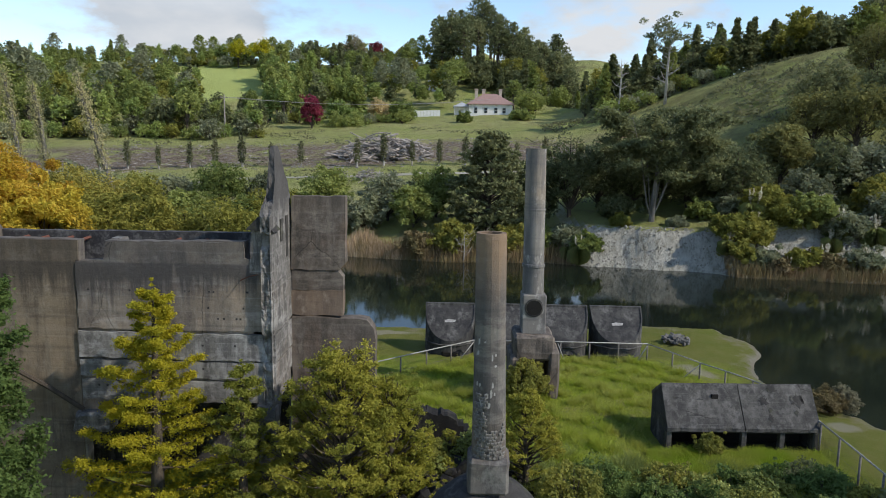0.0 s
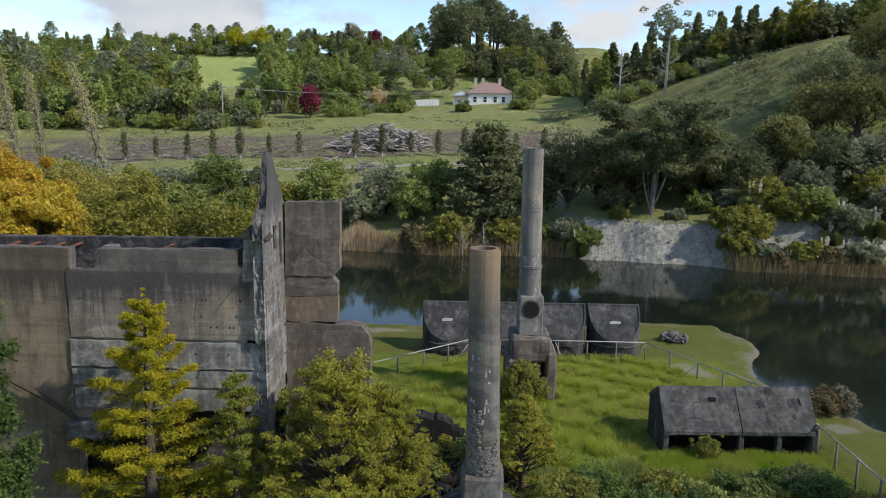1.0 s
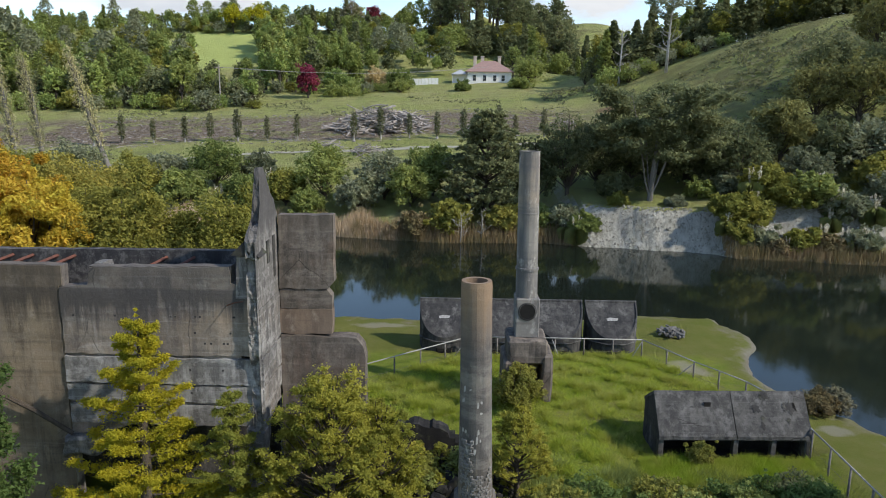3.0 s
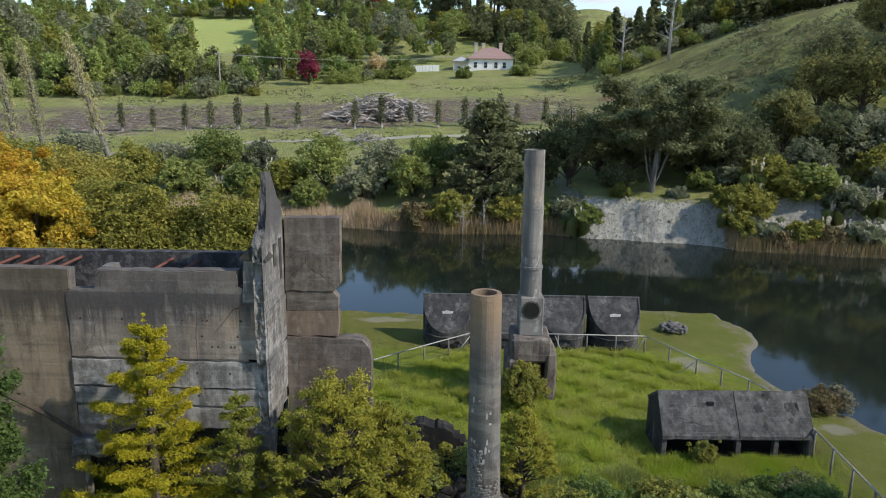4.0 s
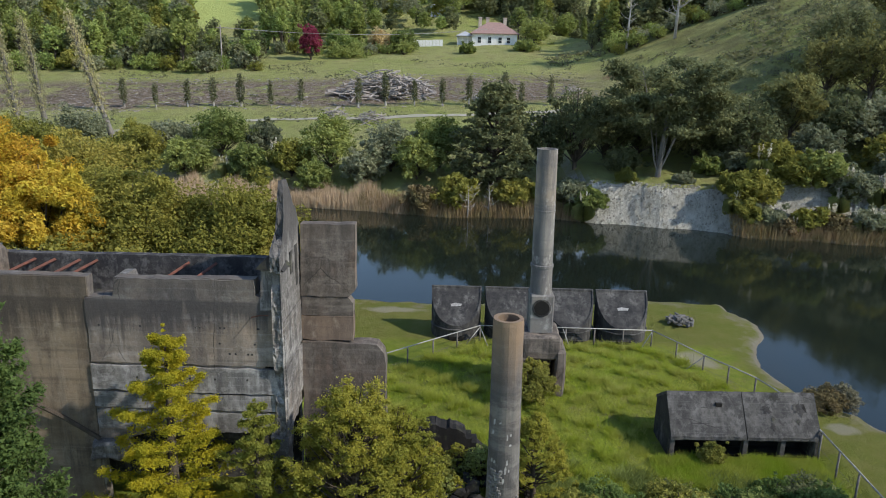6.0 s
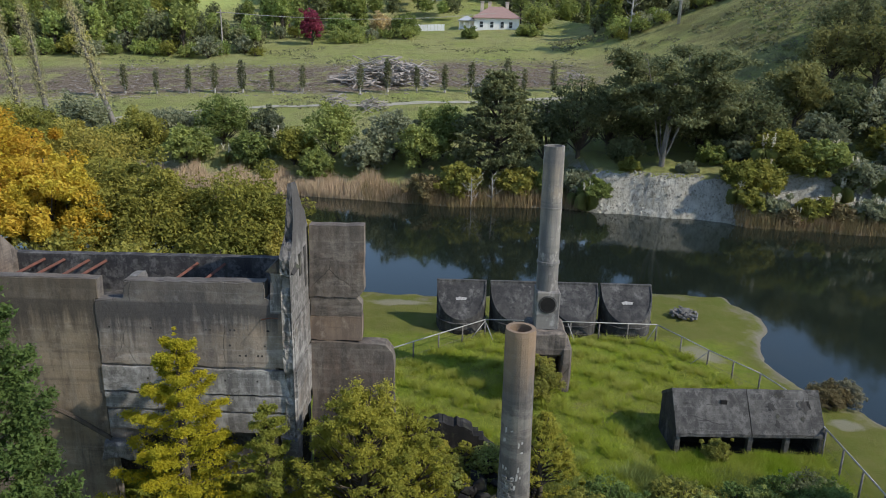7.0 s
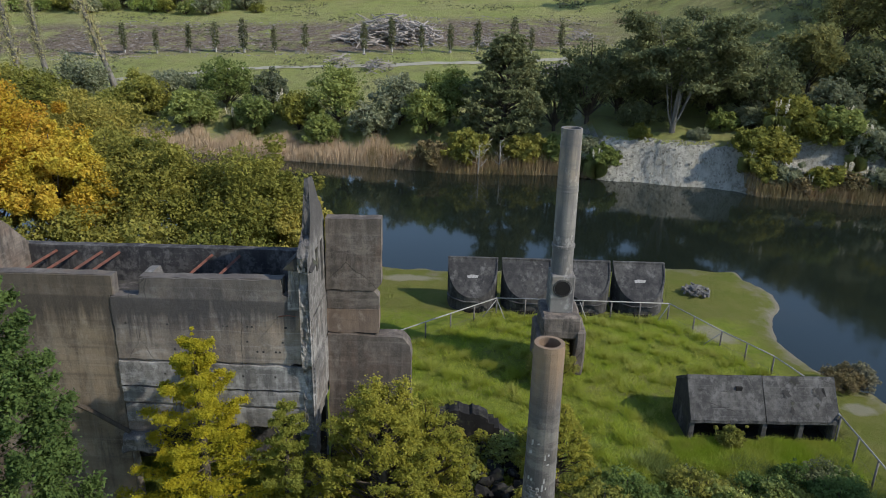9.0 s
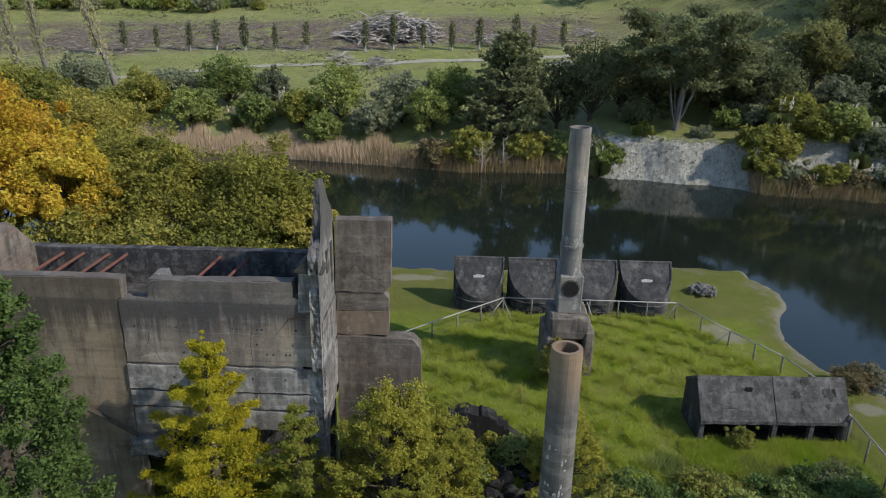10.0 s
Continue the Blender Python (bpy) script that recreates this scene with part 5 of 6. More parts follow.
SHORE = [
    # column, y, height, radius, kind, leaf, label
    (250, 103, 6.0, 4.2, "bush", F_OLIVE, "olive shrub on the far bank"), (205, 101, 5.5, 4.5, "bush", F_OLIVE, "olive shrub on the far bank"), (150, 112, 6.0, 4.5, "bush", F_GREY, "grey-green shrub on the far bank"),
    (305, 108, 5.0, 4.0, "bush", F_GREY, "grey-green shrub on the far bank"), (330, 99, 5.0, 3.6, "bush", F_GREEN, "green shrub on the far bank"), (395, 105, 7.4, 4.6, "bush", F_GREEN, "dark rounded shrub on the far bank"),
    (440, 98, 4.6, 2.8, "bush", F_GREEN, "green shrub on the far bank"), (470, 106, 5.2, 2.8, "bush", F_GREY, "leafless grey shrub on the far bank"), (515, 97, 5.2, 3.0, "bush", F_OLIVE, "olive shrub on the far bank"),
    (585, 98, 8.0, 4.2, "bush", F_GREEN, "round bright green tree on the far bank"), (555, 93.5, 4.4, 2.4, "bush", F_GREEN, "green shrub on the far bank"), (640, 94, 4.6, 3.0, "bush", F_GREY, "grey-green shrub on the far bank"),
    (690, 97, 7.0, 3.8, "bush", F_GREY, "grey-green tree on the far bank"), (735, 94, 6.0, 3.4, "bush", F_GREEN, "green shrub on the far bank"), (775, 98, 7.6, 4.0, "bush", F_GREEN, "green tree on the far bank"),
    (745, 87.5, 3.4, 2.2, "bush", F_REEDB, "russet shrub at the water's edge"), (805, 88, 4.6, 2.9, "bush", F_OLIVE, "orange-olive shrub at the water's edge"), (905, 88.5, 4.0, 2.6, "bush", F_OLIVE, "olive shrub at the water's edge"),
    (1010, 95, 11.5, 4.4, "bush", F_DARK, "dark evergreen on the far bank"), (955, 96, 9.5, 4.0, "bush", F_DARK, "dark evergreen on the far bank"), (1060, 98, 9.0, 4.2, "bush", F_DARK, "dark evergreen on the far bank"),
    (1045, 85.5, 2.4, 2.0, "bush", F_GREEN, "green shrub at the foot of the clay bank"), (1215, 97, 7.0, 4.4, "bush", F_DARK, "dark shrub above the clay bank"), (1270, 96, 8.0, 4.4, "bush", F_DARK, "dark shrub above the clay bank"),
    (1320, 97, 8.0, 4.2, "bush", F_DARK, "dark shrub above the clay bank"), (1375, 97, 10.5, 4.0, "round", F_DULL, "olive tree on the eastern bank"), (1425, 108, 11.0, 5.0, "round", F_DULL, "olive tree on the eastern bank"),
    (1500, 104, 12.0, 5.0, "round", F_DULL, "olive tree on the eastern bank"), (1560, 106, 13.0, 5.5, "round", F_DARK, "dark tree on the eastern bank"), (1460, 95, 7.5, 4.2, "bush", F_DARK, "dark shrub on the eastern bank"),
    (1530, 93, 7.5, 4.5, "bush", F_GREY, "grey-green shrub on the eastern bank"), (1600, 92, 9.0, 5.0, "bush", F_DARK, "dark shrub on the eastern bank"), (1330, 84, 3.0, 3.0, "bush", F_OLIVE, "olive shrub on the eastern bank"),
    (1400, 85, 3.4, 3.2, "bush", F_OLIVE, "olive shrub on the eastern bank"), (1440, 84, 4.6, 2.6, "bush", F_GREEN, "green shrub on the eastern bank"), (1500, 83, 3.0, 3.0, "bush", F_GREY, "grey-green shrub on the eastern bank"),
    (1575, 84, 4.4, 3.0, "bush", F_GREY, "grey-green shrub on the eastern bank"), (1300, 92, 8.5, 4.2, "bush", F_DARK, "dark shrub on the eastern bank"), (1290, 90, 3.0, 2.6, "bush", F_GREY, "grey-green shrub on the eastern bank"), (1640, 100, 12.0, 5.0, "round", F_DARK, "dark tree on the eastern bank"),
    (1090, 92, 3.0, 2.6, "bush", F_DARK, "dark shrub above the clay bank"), (1120, 100, 6.0, 4.0, "bush", F_DARK, "dark shrub above the clay bank"), (1170, 102, 6.5, 4.2, "bush", F_DARK, "dark shrub above the clay bank"),
    (1240, 90, 2.4, 2.0, "bush", F_GREEN, "low shrub on the lip of the clay bank"), (1100, 87.4, 1.5, 1.4, "bush", F_OLIVE, "low shrub on the lip of the clay bank"), (1200, 86.8, 1.2, 1.2, "bush", F_GREY, "low shrub on the lip of the clay bank"),
    (1005, 88, 3.6, 2.4, "bush", F_GREY, "grey-green shrub at the water's edge"), (965, 89, 4.0, 2.6, "bush", F_GREEN, "green shrub at the water's edge"), (1290, 83, 2.6, 2.2, "bush", F_OLIVE, "olive shrub at the water's edge"),
    (1440, 122, 9.0, 5.0, "bush", F_DARK, "dark tree on the eastern slope"), (1520, 126, 10.0, 5.0, "bush", F_DULL, "olive tree on the eastern slope"), (1600, 120, 11.0, 5.5, "bush", F_DARK, "dark tree on the eastern slope"),
    (1350, 106, 7.0, 4.5, "bush", F_DARK, "dark tree on the eastern slope"), (1180, 112, 5.0, 5.0, "bush", F_DARK, "dark shrub on the eastern slope"), (1260, 112, 5.5, 5.0, "bush", F_DARK, "dark shrub on the eastern slope"),
    (1310, 81.5, 2.2, 2.0, "bush", F_OLIVE, "olive shrub on the eastern bank"), (1360, 81, 2.4, 2.2, "bush", F_GREY, "grey-green shrub on the eastern bank"), (1390, 80, 1.8, 2.0, "bush", F_REEDB, "brown shrub at the water's edge"),
    (1425, 80.5, 2.4, 2.2, "bush", F_OLIVE, "olive shrub on the eastern bank"), (1470, 80, 2.0, 2.2, "bush", F_REEDB, "brown shrub on the eastern bank"), (1530, 79.5, 2.6, 2.4, "bush", F_GREY, "grey-green shrub on the eastern bank"),
    (1350, 88, 4.5, 3.2, "bush", F_OLIVE, "olive shrub on the eastern bank"), (1420, 90, 5.0, 3.4, "bush", F_GREY, "grey-green shrub on the eastern bank"), (1555, 88, 5.0, 3.6, "bush", F_OLIVE, "olive shrub on the eastern bank"),
    (70, 106, 6.5, 5.0, "bush", F_OLIVE, "olive shrub on the far bank"), (0, 108, 7.0, 5.0, "bush", F_OLIVE, "olive shrub on the far bank"), (-80, 110, 7.0, 5.5, "bush", F_OLIVE, "olive shrub on the far bank"),
]
for i, (c, y, h, r, k, m, lab) in enumerate(SHORE):
    x = at(c, y)
    stand("shore_shrub" if k == "bush" else "shore_tree", T(k, h, r, 100 + i, 7200, 0.26, m), x, y, gz(x, y) - 0.2, lab, "shrub" if k == "bush" else "tree", "far bank growth")
stand("evergreen", T("tuft", 13.6, 6.4, 201, 40000, 0.25, F_DARK), at(866, 93), 93, gz(at(866, 93), 93) - 0.3, "large dark evergreen on the far bank", "tree", "far bank growth")
stand("spreading_tree", T("macro", 14.5, 10.0, 202, 70000, 0.24, F_DARK, BARK_GREY), 25.6, 89.2, gz(25.6, 89.2) - 0.3, "spreading dark tree with a bleached forked trunk on the clay bank", "tree", "far bank growth")


def dead_tree(name, x, y, z, h, r, seed, label, n=22):
    rg = random.Random(seed)
    items = [([(0, 0, -0.3), (0.1, 0, h * 0.4), (0.02 * h, 0, h * 0.75), (0.0, 0.1, h)], [0.022 * h, 0.016 * h, 0.010 * h, 0.01])]
    for i in range(n):
        f = rg.uniform(0.25, 0.92)
        a = rg.uniform(0, 6.28)
        q = r * rg.uniform(0.4, 1.0) * (1.1 - f * 0.5)
        p = Vector((0.02 * h * f, 0, h * f))
        m = p + Vector((math.cos(a) * q * 0.5, math.sin(a) * q * 0.5, q * 0.15))
        t = p + Vector((math.cos(a) * q, math.sin(a) * q, q * rg.uniform(0.3, 0.8)))
        items.append(([p, m, t], [0.006 * h, 0.004 * h, 0.015]))
        for j in range(2):
            e = m + Vector((rg.uniform(-1, 1), rg.uniform(-1, 1), rg.uniform(0.2, 1))) * q * 0.4
            items.append(([m, e], [0.003 * h, 0.01]))
    root = empty(name, x, y, z, label, "dead tree", "bleached trees")
    ob = tubes("trunk", items, BARK_PALE, root, "", 5)
    return root


dead_tree("dead_tree", at(1167, 180), 180, gz(at(1167, 180), 180), 19.5, 5.5, 5, "tall bleached half-dead tree on the hill crest", 26)
rngn = np.random.default_rng(77)
ob = new("crown", leaf_mesh("crown", crown_points(rngn, [((rngn.normal() * 2.6, rngn.normal() * 2.6, 17.0 + rngn.normal() * 1.7), 1.2) for i in range(40)], 70, 0.6), 0.36, rngn, F_GREY, 0.3))
ob.parent = bpy.data.objects["dead_tree"]
dead_tree("dead_tree", at(1088, 188), 188, gz(at(1088, 188), 188), 15, 3.6, 6, "slim bleached dead tree on the hill crest")
dead_tree("dead_shrub", at(825, 85.5), 85.6, gz(at(825, 85.5), 85.6), 4.6, 2.4, 8, "leafless bleached shrub at the water's edge", 18)
dead_tree("dead_shrub", at(862, 86), 86.4, gz(at(862, 86), 86.4), 4.2, 1.4, 9, "leafless bleached shrub at the water's edge", 14)


def blades(name, pts, h, w, rng, material, label, category, lean=0.25):
    """Upright blades, one thin triangle each, as one stuff object."""
    n = len(pts)
    P = np.asarray(pts, float)
    a = rng.uniform(0, 2 * math.pi, n)
    side = np.stack([np.cos(a), np.sin(a), np.zeros(n)], 1) * (w * rng.uniform(0.6, 1.3, n))[:, None]
    hh = h * rng.uniform(0.55, 1.25, n)
    tip = np.stack([rng.normal(size=n) * lean * hh, rng.normal(size=n) * lean * hh, hh], 1)
    V = np.stack([P - side * 0.5, P + side * 0.5, P + tip], 1).reshape(-1, 3)
    me = bpy.data.meshes.new(name)
    me.vertices.add(3 * n)
    me.vertices.foreach_set("co", V.astype(np.float32).ravel())
    me.loops.add(3 * n)
    me.loops.foreach_set("vertex_index", np.arange(3 * n, dtype=np.int32))
    me.polygons.add(n)
    me.polygons.foreach_set("loop_start", np.arange(0, 3 * n, 3, dtype=np.int32))
    me.materials.append(material)
    me.update(calc_edges=True)
    ob = new(name, me)
    return tagged(ob, label, category, kind="stuff") if label else ob


def strewn(rng, n, x0, x1, y0, y1, keep):
    x, y = rng.uniform(x0, x1, n), rng.uniform(y0, y1, n)
    k = keep(x, y)
    x, y = x[k], y[k]
    return np.stack([x, y, ground_z(x, y) - 0.03], 1)


rngn = np.random.default_rng(5)
blades("reeds", strewn(rngn, 60000, -45, -6, 84, 99, lambda x, y: (y > far_shore(x) - 0.6) & (y < far_shore(x) + 3.6 + 1.2 * np.sin(x))), 1.55, 0.09, rngn, F_REED, "dry straw-coloured reeds along the far shore", "reeds", 0.12)
blades("reeds", strewn(rngn, 16000, -12, 16, 82, 92, lambda x, y: (y > far_shore(x) - 0.5) & (y < far_shore(x) + 2.4)), 1.9, 0.10, rngn, F_REEDB, "brown reeds along the far shore", "reeds", 0.16)
blades("reeds", strewn(rngn, 15000, 32, 60, 73, 84, lambda x, y: (y > far_shore(x) - 0.7) & (y < far_shore(x) + 2.2)), 1.5, 0.10, rngn, F_REEDB, "brown reeds below the eastern bank", "reeds", 0.16)


def pampas_meshes(seed):
    rg = np.random.default_rng(seed)
    n = 700
    a = rg.uniform(0, 6.28, n)
    r = 1.3 * rg.uniform(0.2, 1, n)
    base = np.stack([0.25 * np.cos(a), 0.25 * np.sin(a), np.zeros(n)], 1)
    m1 = np.stack([r * 0.5 * np.cos(a), r * 0.5 * np.sin(a), 1.5 * rg.uniform(0.7, 1.2, n)], 1)
    tip = np.stack([r * np.cos(a), r * np.sin(a), rg.uniform(0.3, 1.6, n)], 1)
    w = np.stack([-np.sin(a), np.cos(a), np.zeros(n)], 1) * 0.05
    V = np.concatenate([base - w, base + w, m1 + w, tip, m1 - w], 1).reshape(-1, 3)
    lm = bpy.data.meshes.new("leaf_clump")
    lm.from_pydata(V.tolist(), [], np.arange(5 * n).reshape(n, 5).tolist())
    lm.materials.append(F_PGRASS)
    plumes = []
    for i in range(9):
        b, q = rg.uniform(0, 6.28), rg.uniform(0.1, 0.75)
        t = np.array([q * math.cos(b), q * math.sin(b), rg.uniform(1.9, 2.7)])
        f = rg.uniform(-0.42, 0.42, 34)
        taper = 0.055 * (1.05 - np.abs(f) / 0.45)
        pts = t + np.stack([0.25 * f * math.cos(b), 0.25 * f * math.sin(b), f], 1) + rg.normal(size=(34, 3)) * taper[:, None]
        plumes.append(leaf_mesh("plume", pts, 0.075, rg, F_PLUME, 0, 2.8))
    return lm, plumes


PM = [pampas_meshes(s) for s in (1, 2, 3)]
for i, (c, y, s) in enumerate(((1330, 86.5, 1.35), (1030, 85, 1.2), (1450, 87, 1.0), (1482, 83, 1.3), (1550, 82, 1.3), (1580, 84, 1.1), (345, 99, 1.1), (400, 98, 1.0), (440, 97, 1.1), (490, 101, 1.1), (1475, 82, 1.0), (1335, 85, 0.8), (1500, 79.6, 0.95), (1465, 80.6, 0.9), (1545, 79.0, 1.0), (1405, 79.6, 0.75), (1010, 86.2, 0.9), (1290, 81.6, 0.9))):
    x = at(c, y)
    root = empty("pampas_clump", x, y, gz(x, y) - 0.1, "pampas grass clump with pale feathery plumes", "pampas grass", "pampas clumps")
    root.scale = (s, s, s * 1.1)
    root.rotation_euler = (0, 0, i)
    new("leaf_clump", PM[i % 3][0]).parent = root
    for me in PM[i % 3][1]:
        new("plume", me).parent = root

# ---------------------------------------------------------------- pasture, track, brush piles, young trees
tr = []
for i in range(60):
    t = i / 59
    x = -70 + 92 * t
    y = 117 + 19 * t ** 0.8 + 0.8 * math.sin(5 * t)
    tr.append((x, y))
V, Fc = [], []
for i, (x, y) in enumerate(tr):
    for k in (-0.9, 0.9):
        V.append((x, y + k, gz(x, y + k) + 0.07))
for i in range(len(tr) - 1):
    Fc.append((2 * i, 2 * i + 2, 2 * i + 3, 2 * i + 1))
tagged(link_mesh("farm_track", V, Fc, GRAVEL), "narrow gravel farm track across the pasture", "track", kind="structure")


def brush_pile(x, y, rx, ry, h, n, length, seed, label, material=LOGM, thick=0.17):
    root = empty("brush_pile", x, y, gz(x, y), label, "log pile", "brush piles")
    rg = random.Random(seed)
    for i in range(n):
        a, q = rg.uniform(0, 6.28), math.sqrt(rg.random())
        dx, dy = rx * q * math.cos(a), ry * q * math.sin(a)
        zz = gz(x + dx, y + dy) - gz(x, y) + h * max(0, 1 - q ** 1.8) * rg.uniform(0.5, 1.0) + 0.15
        L = length * rg.uniform(0.5, 1.2)
        b, e = rg.uniform(0, 6.28), rg.uniform(-0.35, 0.45)
        d = Vector((math.cos(b) * math.cos(e), math.sin(b) * math.cos(e), math.sin(e))) * L / 2
        c = Vector((dx, dy, zz))
        w = thick * rg.uniform(0.6, 1.4)
        bow = Vector((rg.uniform(-1, 1), rg.uniform(-1, 1), rg.uniform(-1, 1))) * 0.06 * L
        v, f = tube_data([c - d, c + bow, c + d], [w, w * 0.85, w * 0.55], 5)
        link_mesh("log", v, f, material, root)
    return root


brush_pile(at(674, 150), 150, 9.5, 4.5, 5.2, 220, 5.0, 1, "big heap of grey felled logs and branches")
brush_pile(at(722, 150), 150, 5.0, 4.0, 4.2, 90, 4.5, 2, "heap of grey felled logs and branches", LOGM, 0.17)
brush_pile(at(658, 127.5), 127.5, 2.6, 2.0, 2.2, 70, 2.6, 3, "small heap of bleached branches", LOGM, 0.06)
brush_pile(at(590, 130), 130, 2.8, 2.0, 1.6, 50, 2.4, 4, "small heap of bleached branches", LOGM, 0.06)
brush_pile(at(962, 125), 125, 3.0, 2.0, 2.0, 60, 3.0, 5, "small heap of bleached branches", LOGM, 0.07)
brush_pile(at(850, 146), 146, 4.5, 2.5, 1.4, 45, 3.0, 6, "low scatter of felled branches", LOGM, 0.09)
brush_pile(at(1000, 150), 150, 2.5, 1.8, 1.8, 40, 2.8, 7, "heap of felled branches", LOGM, 0.09)
brush_pile(16.46, 49.0, 1.0, 0.8, 0.55, 60, 0.8, 8, "heap of broken grey stone and timber on the lawn", STONE, 0.09)
rg = random.Random(21)
V, Fc = [], []
for i in range(1000):
    x, y = rg.uniform(-85, 30), 0
    y = rg.uniform(138, 176) + 0.06 * x
    L, b, w = rg.uniform(0.3, 1.1), rg.uniform(0, 6.28), rg.uniform(0.05, 0.12)
    c = Vector((x, y, gz(x, y) + 0.1))
    d = Vector((math.cos(b), math.sin(b), rg.uniform(-0.1, 0.2))) * L / 2
    v, f = tube_data([c - d, c + d], [w, w * 0.6], 4)
    o = len(V)
    V += v
    Fc += [tuple(k + o for k in ff) for ff in f]
tagged(link_mesh("felled_litter", V, Fc, LOGM), "bleached felling litter strewn over the pasture", "branches", kind="stuff")
YT = [T("poplar", 5.2, 0.75, 300 + i, 700, 0.22, F_SCRUB, BARK_PALE) for i in range(3)]
for i, c in enumerate((285, 340, 385, 433, 485, 537, 635, 682, 732, 780, 825, 885, 915, 965, 230, 180)):
    y = 139 + (i % 3) * 0.7
    x = at(c, y)
    stand("young_tree", YT[i % 3], x, y, gz(x, y) - 0.1, "thin young tree with a pale stem in the pasture", "tree", "young tree row", i * 1.3, 0.9 + 0.1 * (i % 4))
for c, y, h, lean in ((205, 117.5, 21, -0.25), (92, 119, 20, -0.17), (48, 112, 22, -0.13)):
    x = at(c, y)
    p = stand("poplar", T("poplar", h, 1.5, 330 + c, 4200, 0.16, F_POPLAR, BARK_GREY, 0.14), x, y, gz(x, y) - 0.2, "tall thin leaning poplar with sparse yellowing leaves", "tree", "poplars")
    p.rotation_euler = (0, lean, 0)

# ---------------------------------------------------------------- woods
PROTO = {
    "green": [T("round", 13, 3.5, 400 + i, 1250, 0.55, F_GREEN) for i in range(4)],
    "light": [T("round", 12, 3.0, 410 + i, 1250, 0.53, F_LIGHT) for i in range(3)],
    "olive": [T("round", 13, 3.6, 420 + i, 1250, 0.55, F_OLIVE) for i in range(3)],
    "dark": [T("bush", 12, 3.6, 430 + i, 1250, 0.55, F_DARK) for i in range(3)],
    "cone": [T("cone", 16, 3.6, 440 + i, 1250, 0.58, F_DARK, None, 0.04) for i in range(2)],
    "gcone": [T("cone", 14, 3.2, 450 + i, 1250, 0.55, F_GREEN, None, 0.04) for i in range(2)],
    "shrub": [T("bush", 7, 4.5, 480 + i, 1250, 0.50, m) for i, m in enumerate((F_GREEN, F_LIGHT, F_OLIVE, F_GREY))],
    "pine": [T("pine", 24, 5.0, 460 + i, 1250, 0.62, F_DARK) for i in range(3)],
    "gum": [T("pine", 18, 4.2, 470 + i, 1250, 0.58, m, BARK_PALE) for i, m in enumerate((F_GREEN, F_GREY))],
    "slim": [T("poplar", 13, 1.9, 490 + i, 1000, 0.5, m) for i, m in enumerate((F_LIGHT, F_GREEN))],
}
KIND = {"green": "green broadleaf tree in the hillside woods", "light": "light green broadleaf tree in the hillside woods", "olive": "olive-green tree in the hillside woods", "dark": "dark evergreen in the hillside woods",
        "cone": "dark conifer in the hillside woods", "gcone": "green conifer in the hillside woods", "pine": "tall dark pine on the ridge", "shrub": "rounded shrub at the foot of the woods", "slim": "slim upright tree in the hillside woods", "gum": "tall open-crowned tree in the hillside woods"}
rg = random.Random(8)


JOIN = []


def wood(kind, x, y, s=1.0, stuff=False):
    ms = PROTO[kind]
    if stuff:
        JOIN.append((ms[rg.randrange(len(ms))][1], Matrix.LocRotScale((x, y, gz(x, y) - 0.4), Euler((0, 0, rg.uniform(0, 6.28))), (s * rg.uniform(0.9, 1.1), s * rg.uniform(0.9, 1.1), s * rg.uniform(0.85, 1.15)))))
        return
    stand("tree", ms[rg.randrange(len(ms))], x, y, gz(x, y) - 0.4, KIND[kind], "tree", "hillside woods", rg.uniform(0, 6.28), (s * rg.uniform(0.9, 1.1), s * rg.uniform(0.9, 1.1), s * rg.uniform(0.85, 1.15)))


def scatter(c0, c1, y0, y1, n, kinds, s0=0.8, s1=1.2, skip=None, stuff=False):
    done = []
    tries = 0
    while len(done) < n and tries < n * 12:
        tries += 1
        y = rg.uniform(y0, y1)
        c = rg.uniform(c0, c1)
        x = at(c, y)
        if skip and skip(c, y):
            continue
        if any((x - a) ** 2 + (y - b) ** 2 < (9 if stuff else 14) for a, b in done):
            continue
        done.append((x, y))
        wood(rg.choice(kinds), x, y, rg.uniform(s0, s1), stuff)


def paddock(c, y):
    return 345 < c < 480 and 262 < y < 322


MIXED = ["green", "green", "light", "olive", "gum", "gcone", "dark", "slim"]
scatter(-60, 345, 186, 205, 40, ["green", "light", "light", "gcone", "olive", "dark", "slim"], 0.75, 1.1)
scatter(345, 470, 188, 202, 14, ["green", "light", "dark"], 0.55, 0.75)
scatter(335, 510, 330, 350, 22, ["green", "gum", "light", "gcone"], 0.6, 0.8, None, True)
scatter(335, 500, 323, 334, 22, ["shrub"], 0.55, 0.85, None, True)
scatter(-80, 360, 205, 300, 130, MIXED, 0.75, 1.15, None, True)
scatter(-80, 560, 296, 348, 150, MIXED, 0.5, 0.8, paddock, True)
scatter(-80, 800, 350, 368, 90, ["green", "dark", "olive"], 0.4, 0.6, None, True)
scatter(-60, 480, 181, 189, 26, ["shrub"], 0.45, 0.8)
scatter(490, 730, 207, 222, 24, ["shrub"], 0.35, 0.6)
scatter(330, 480, 206, 245, 9, ["green", "light", "dark"], 0.55, 0.7)
scatter(470, 535, 210, 300, 24, ["light", "slim", "slim", "green"], 0.9, 1.25)
scatter(530, 660, 232, 340, 56, ["green", "gcone", "cone", "light", "dark", "slim"], 0.75, 1.1, None, True)
scatter(660, 800, 245, 345, 52, ["green", "dark", "gum", "olive", "light"], 0.7, 1.0, None, True)
scatter(775, 985, 300, 345, 46, ["pine"], 0.85, 1.1)
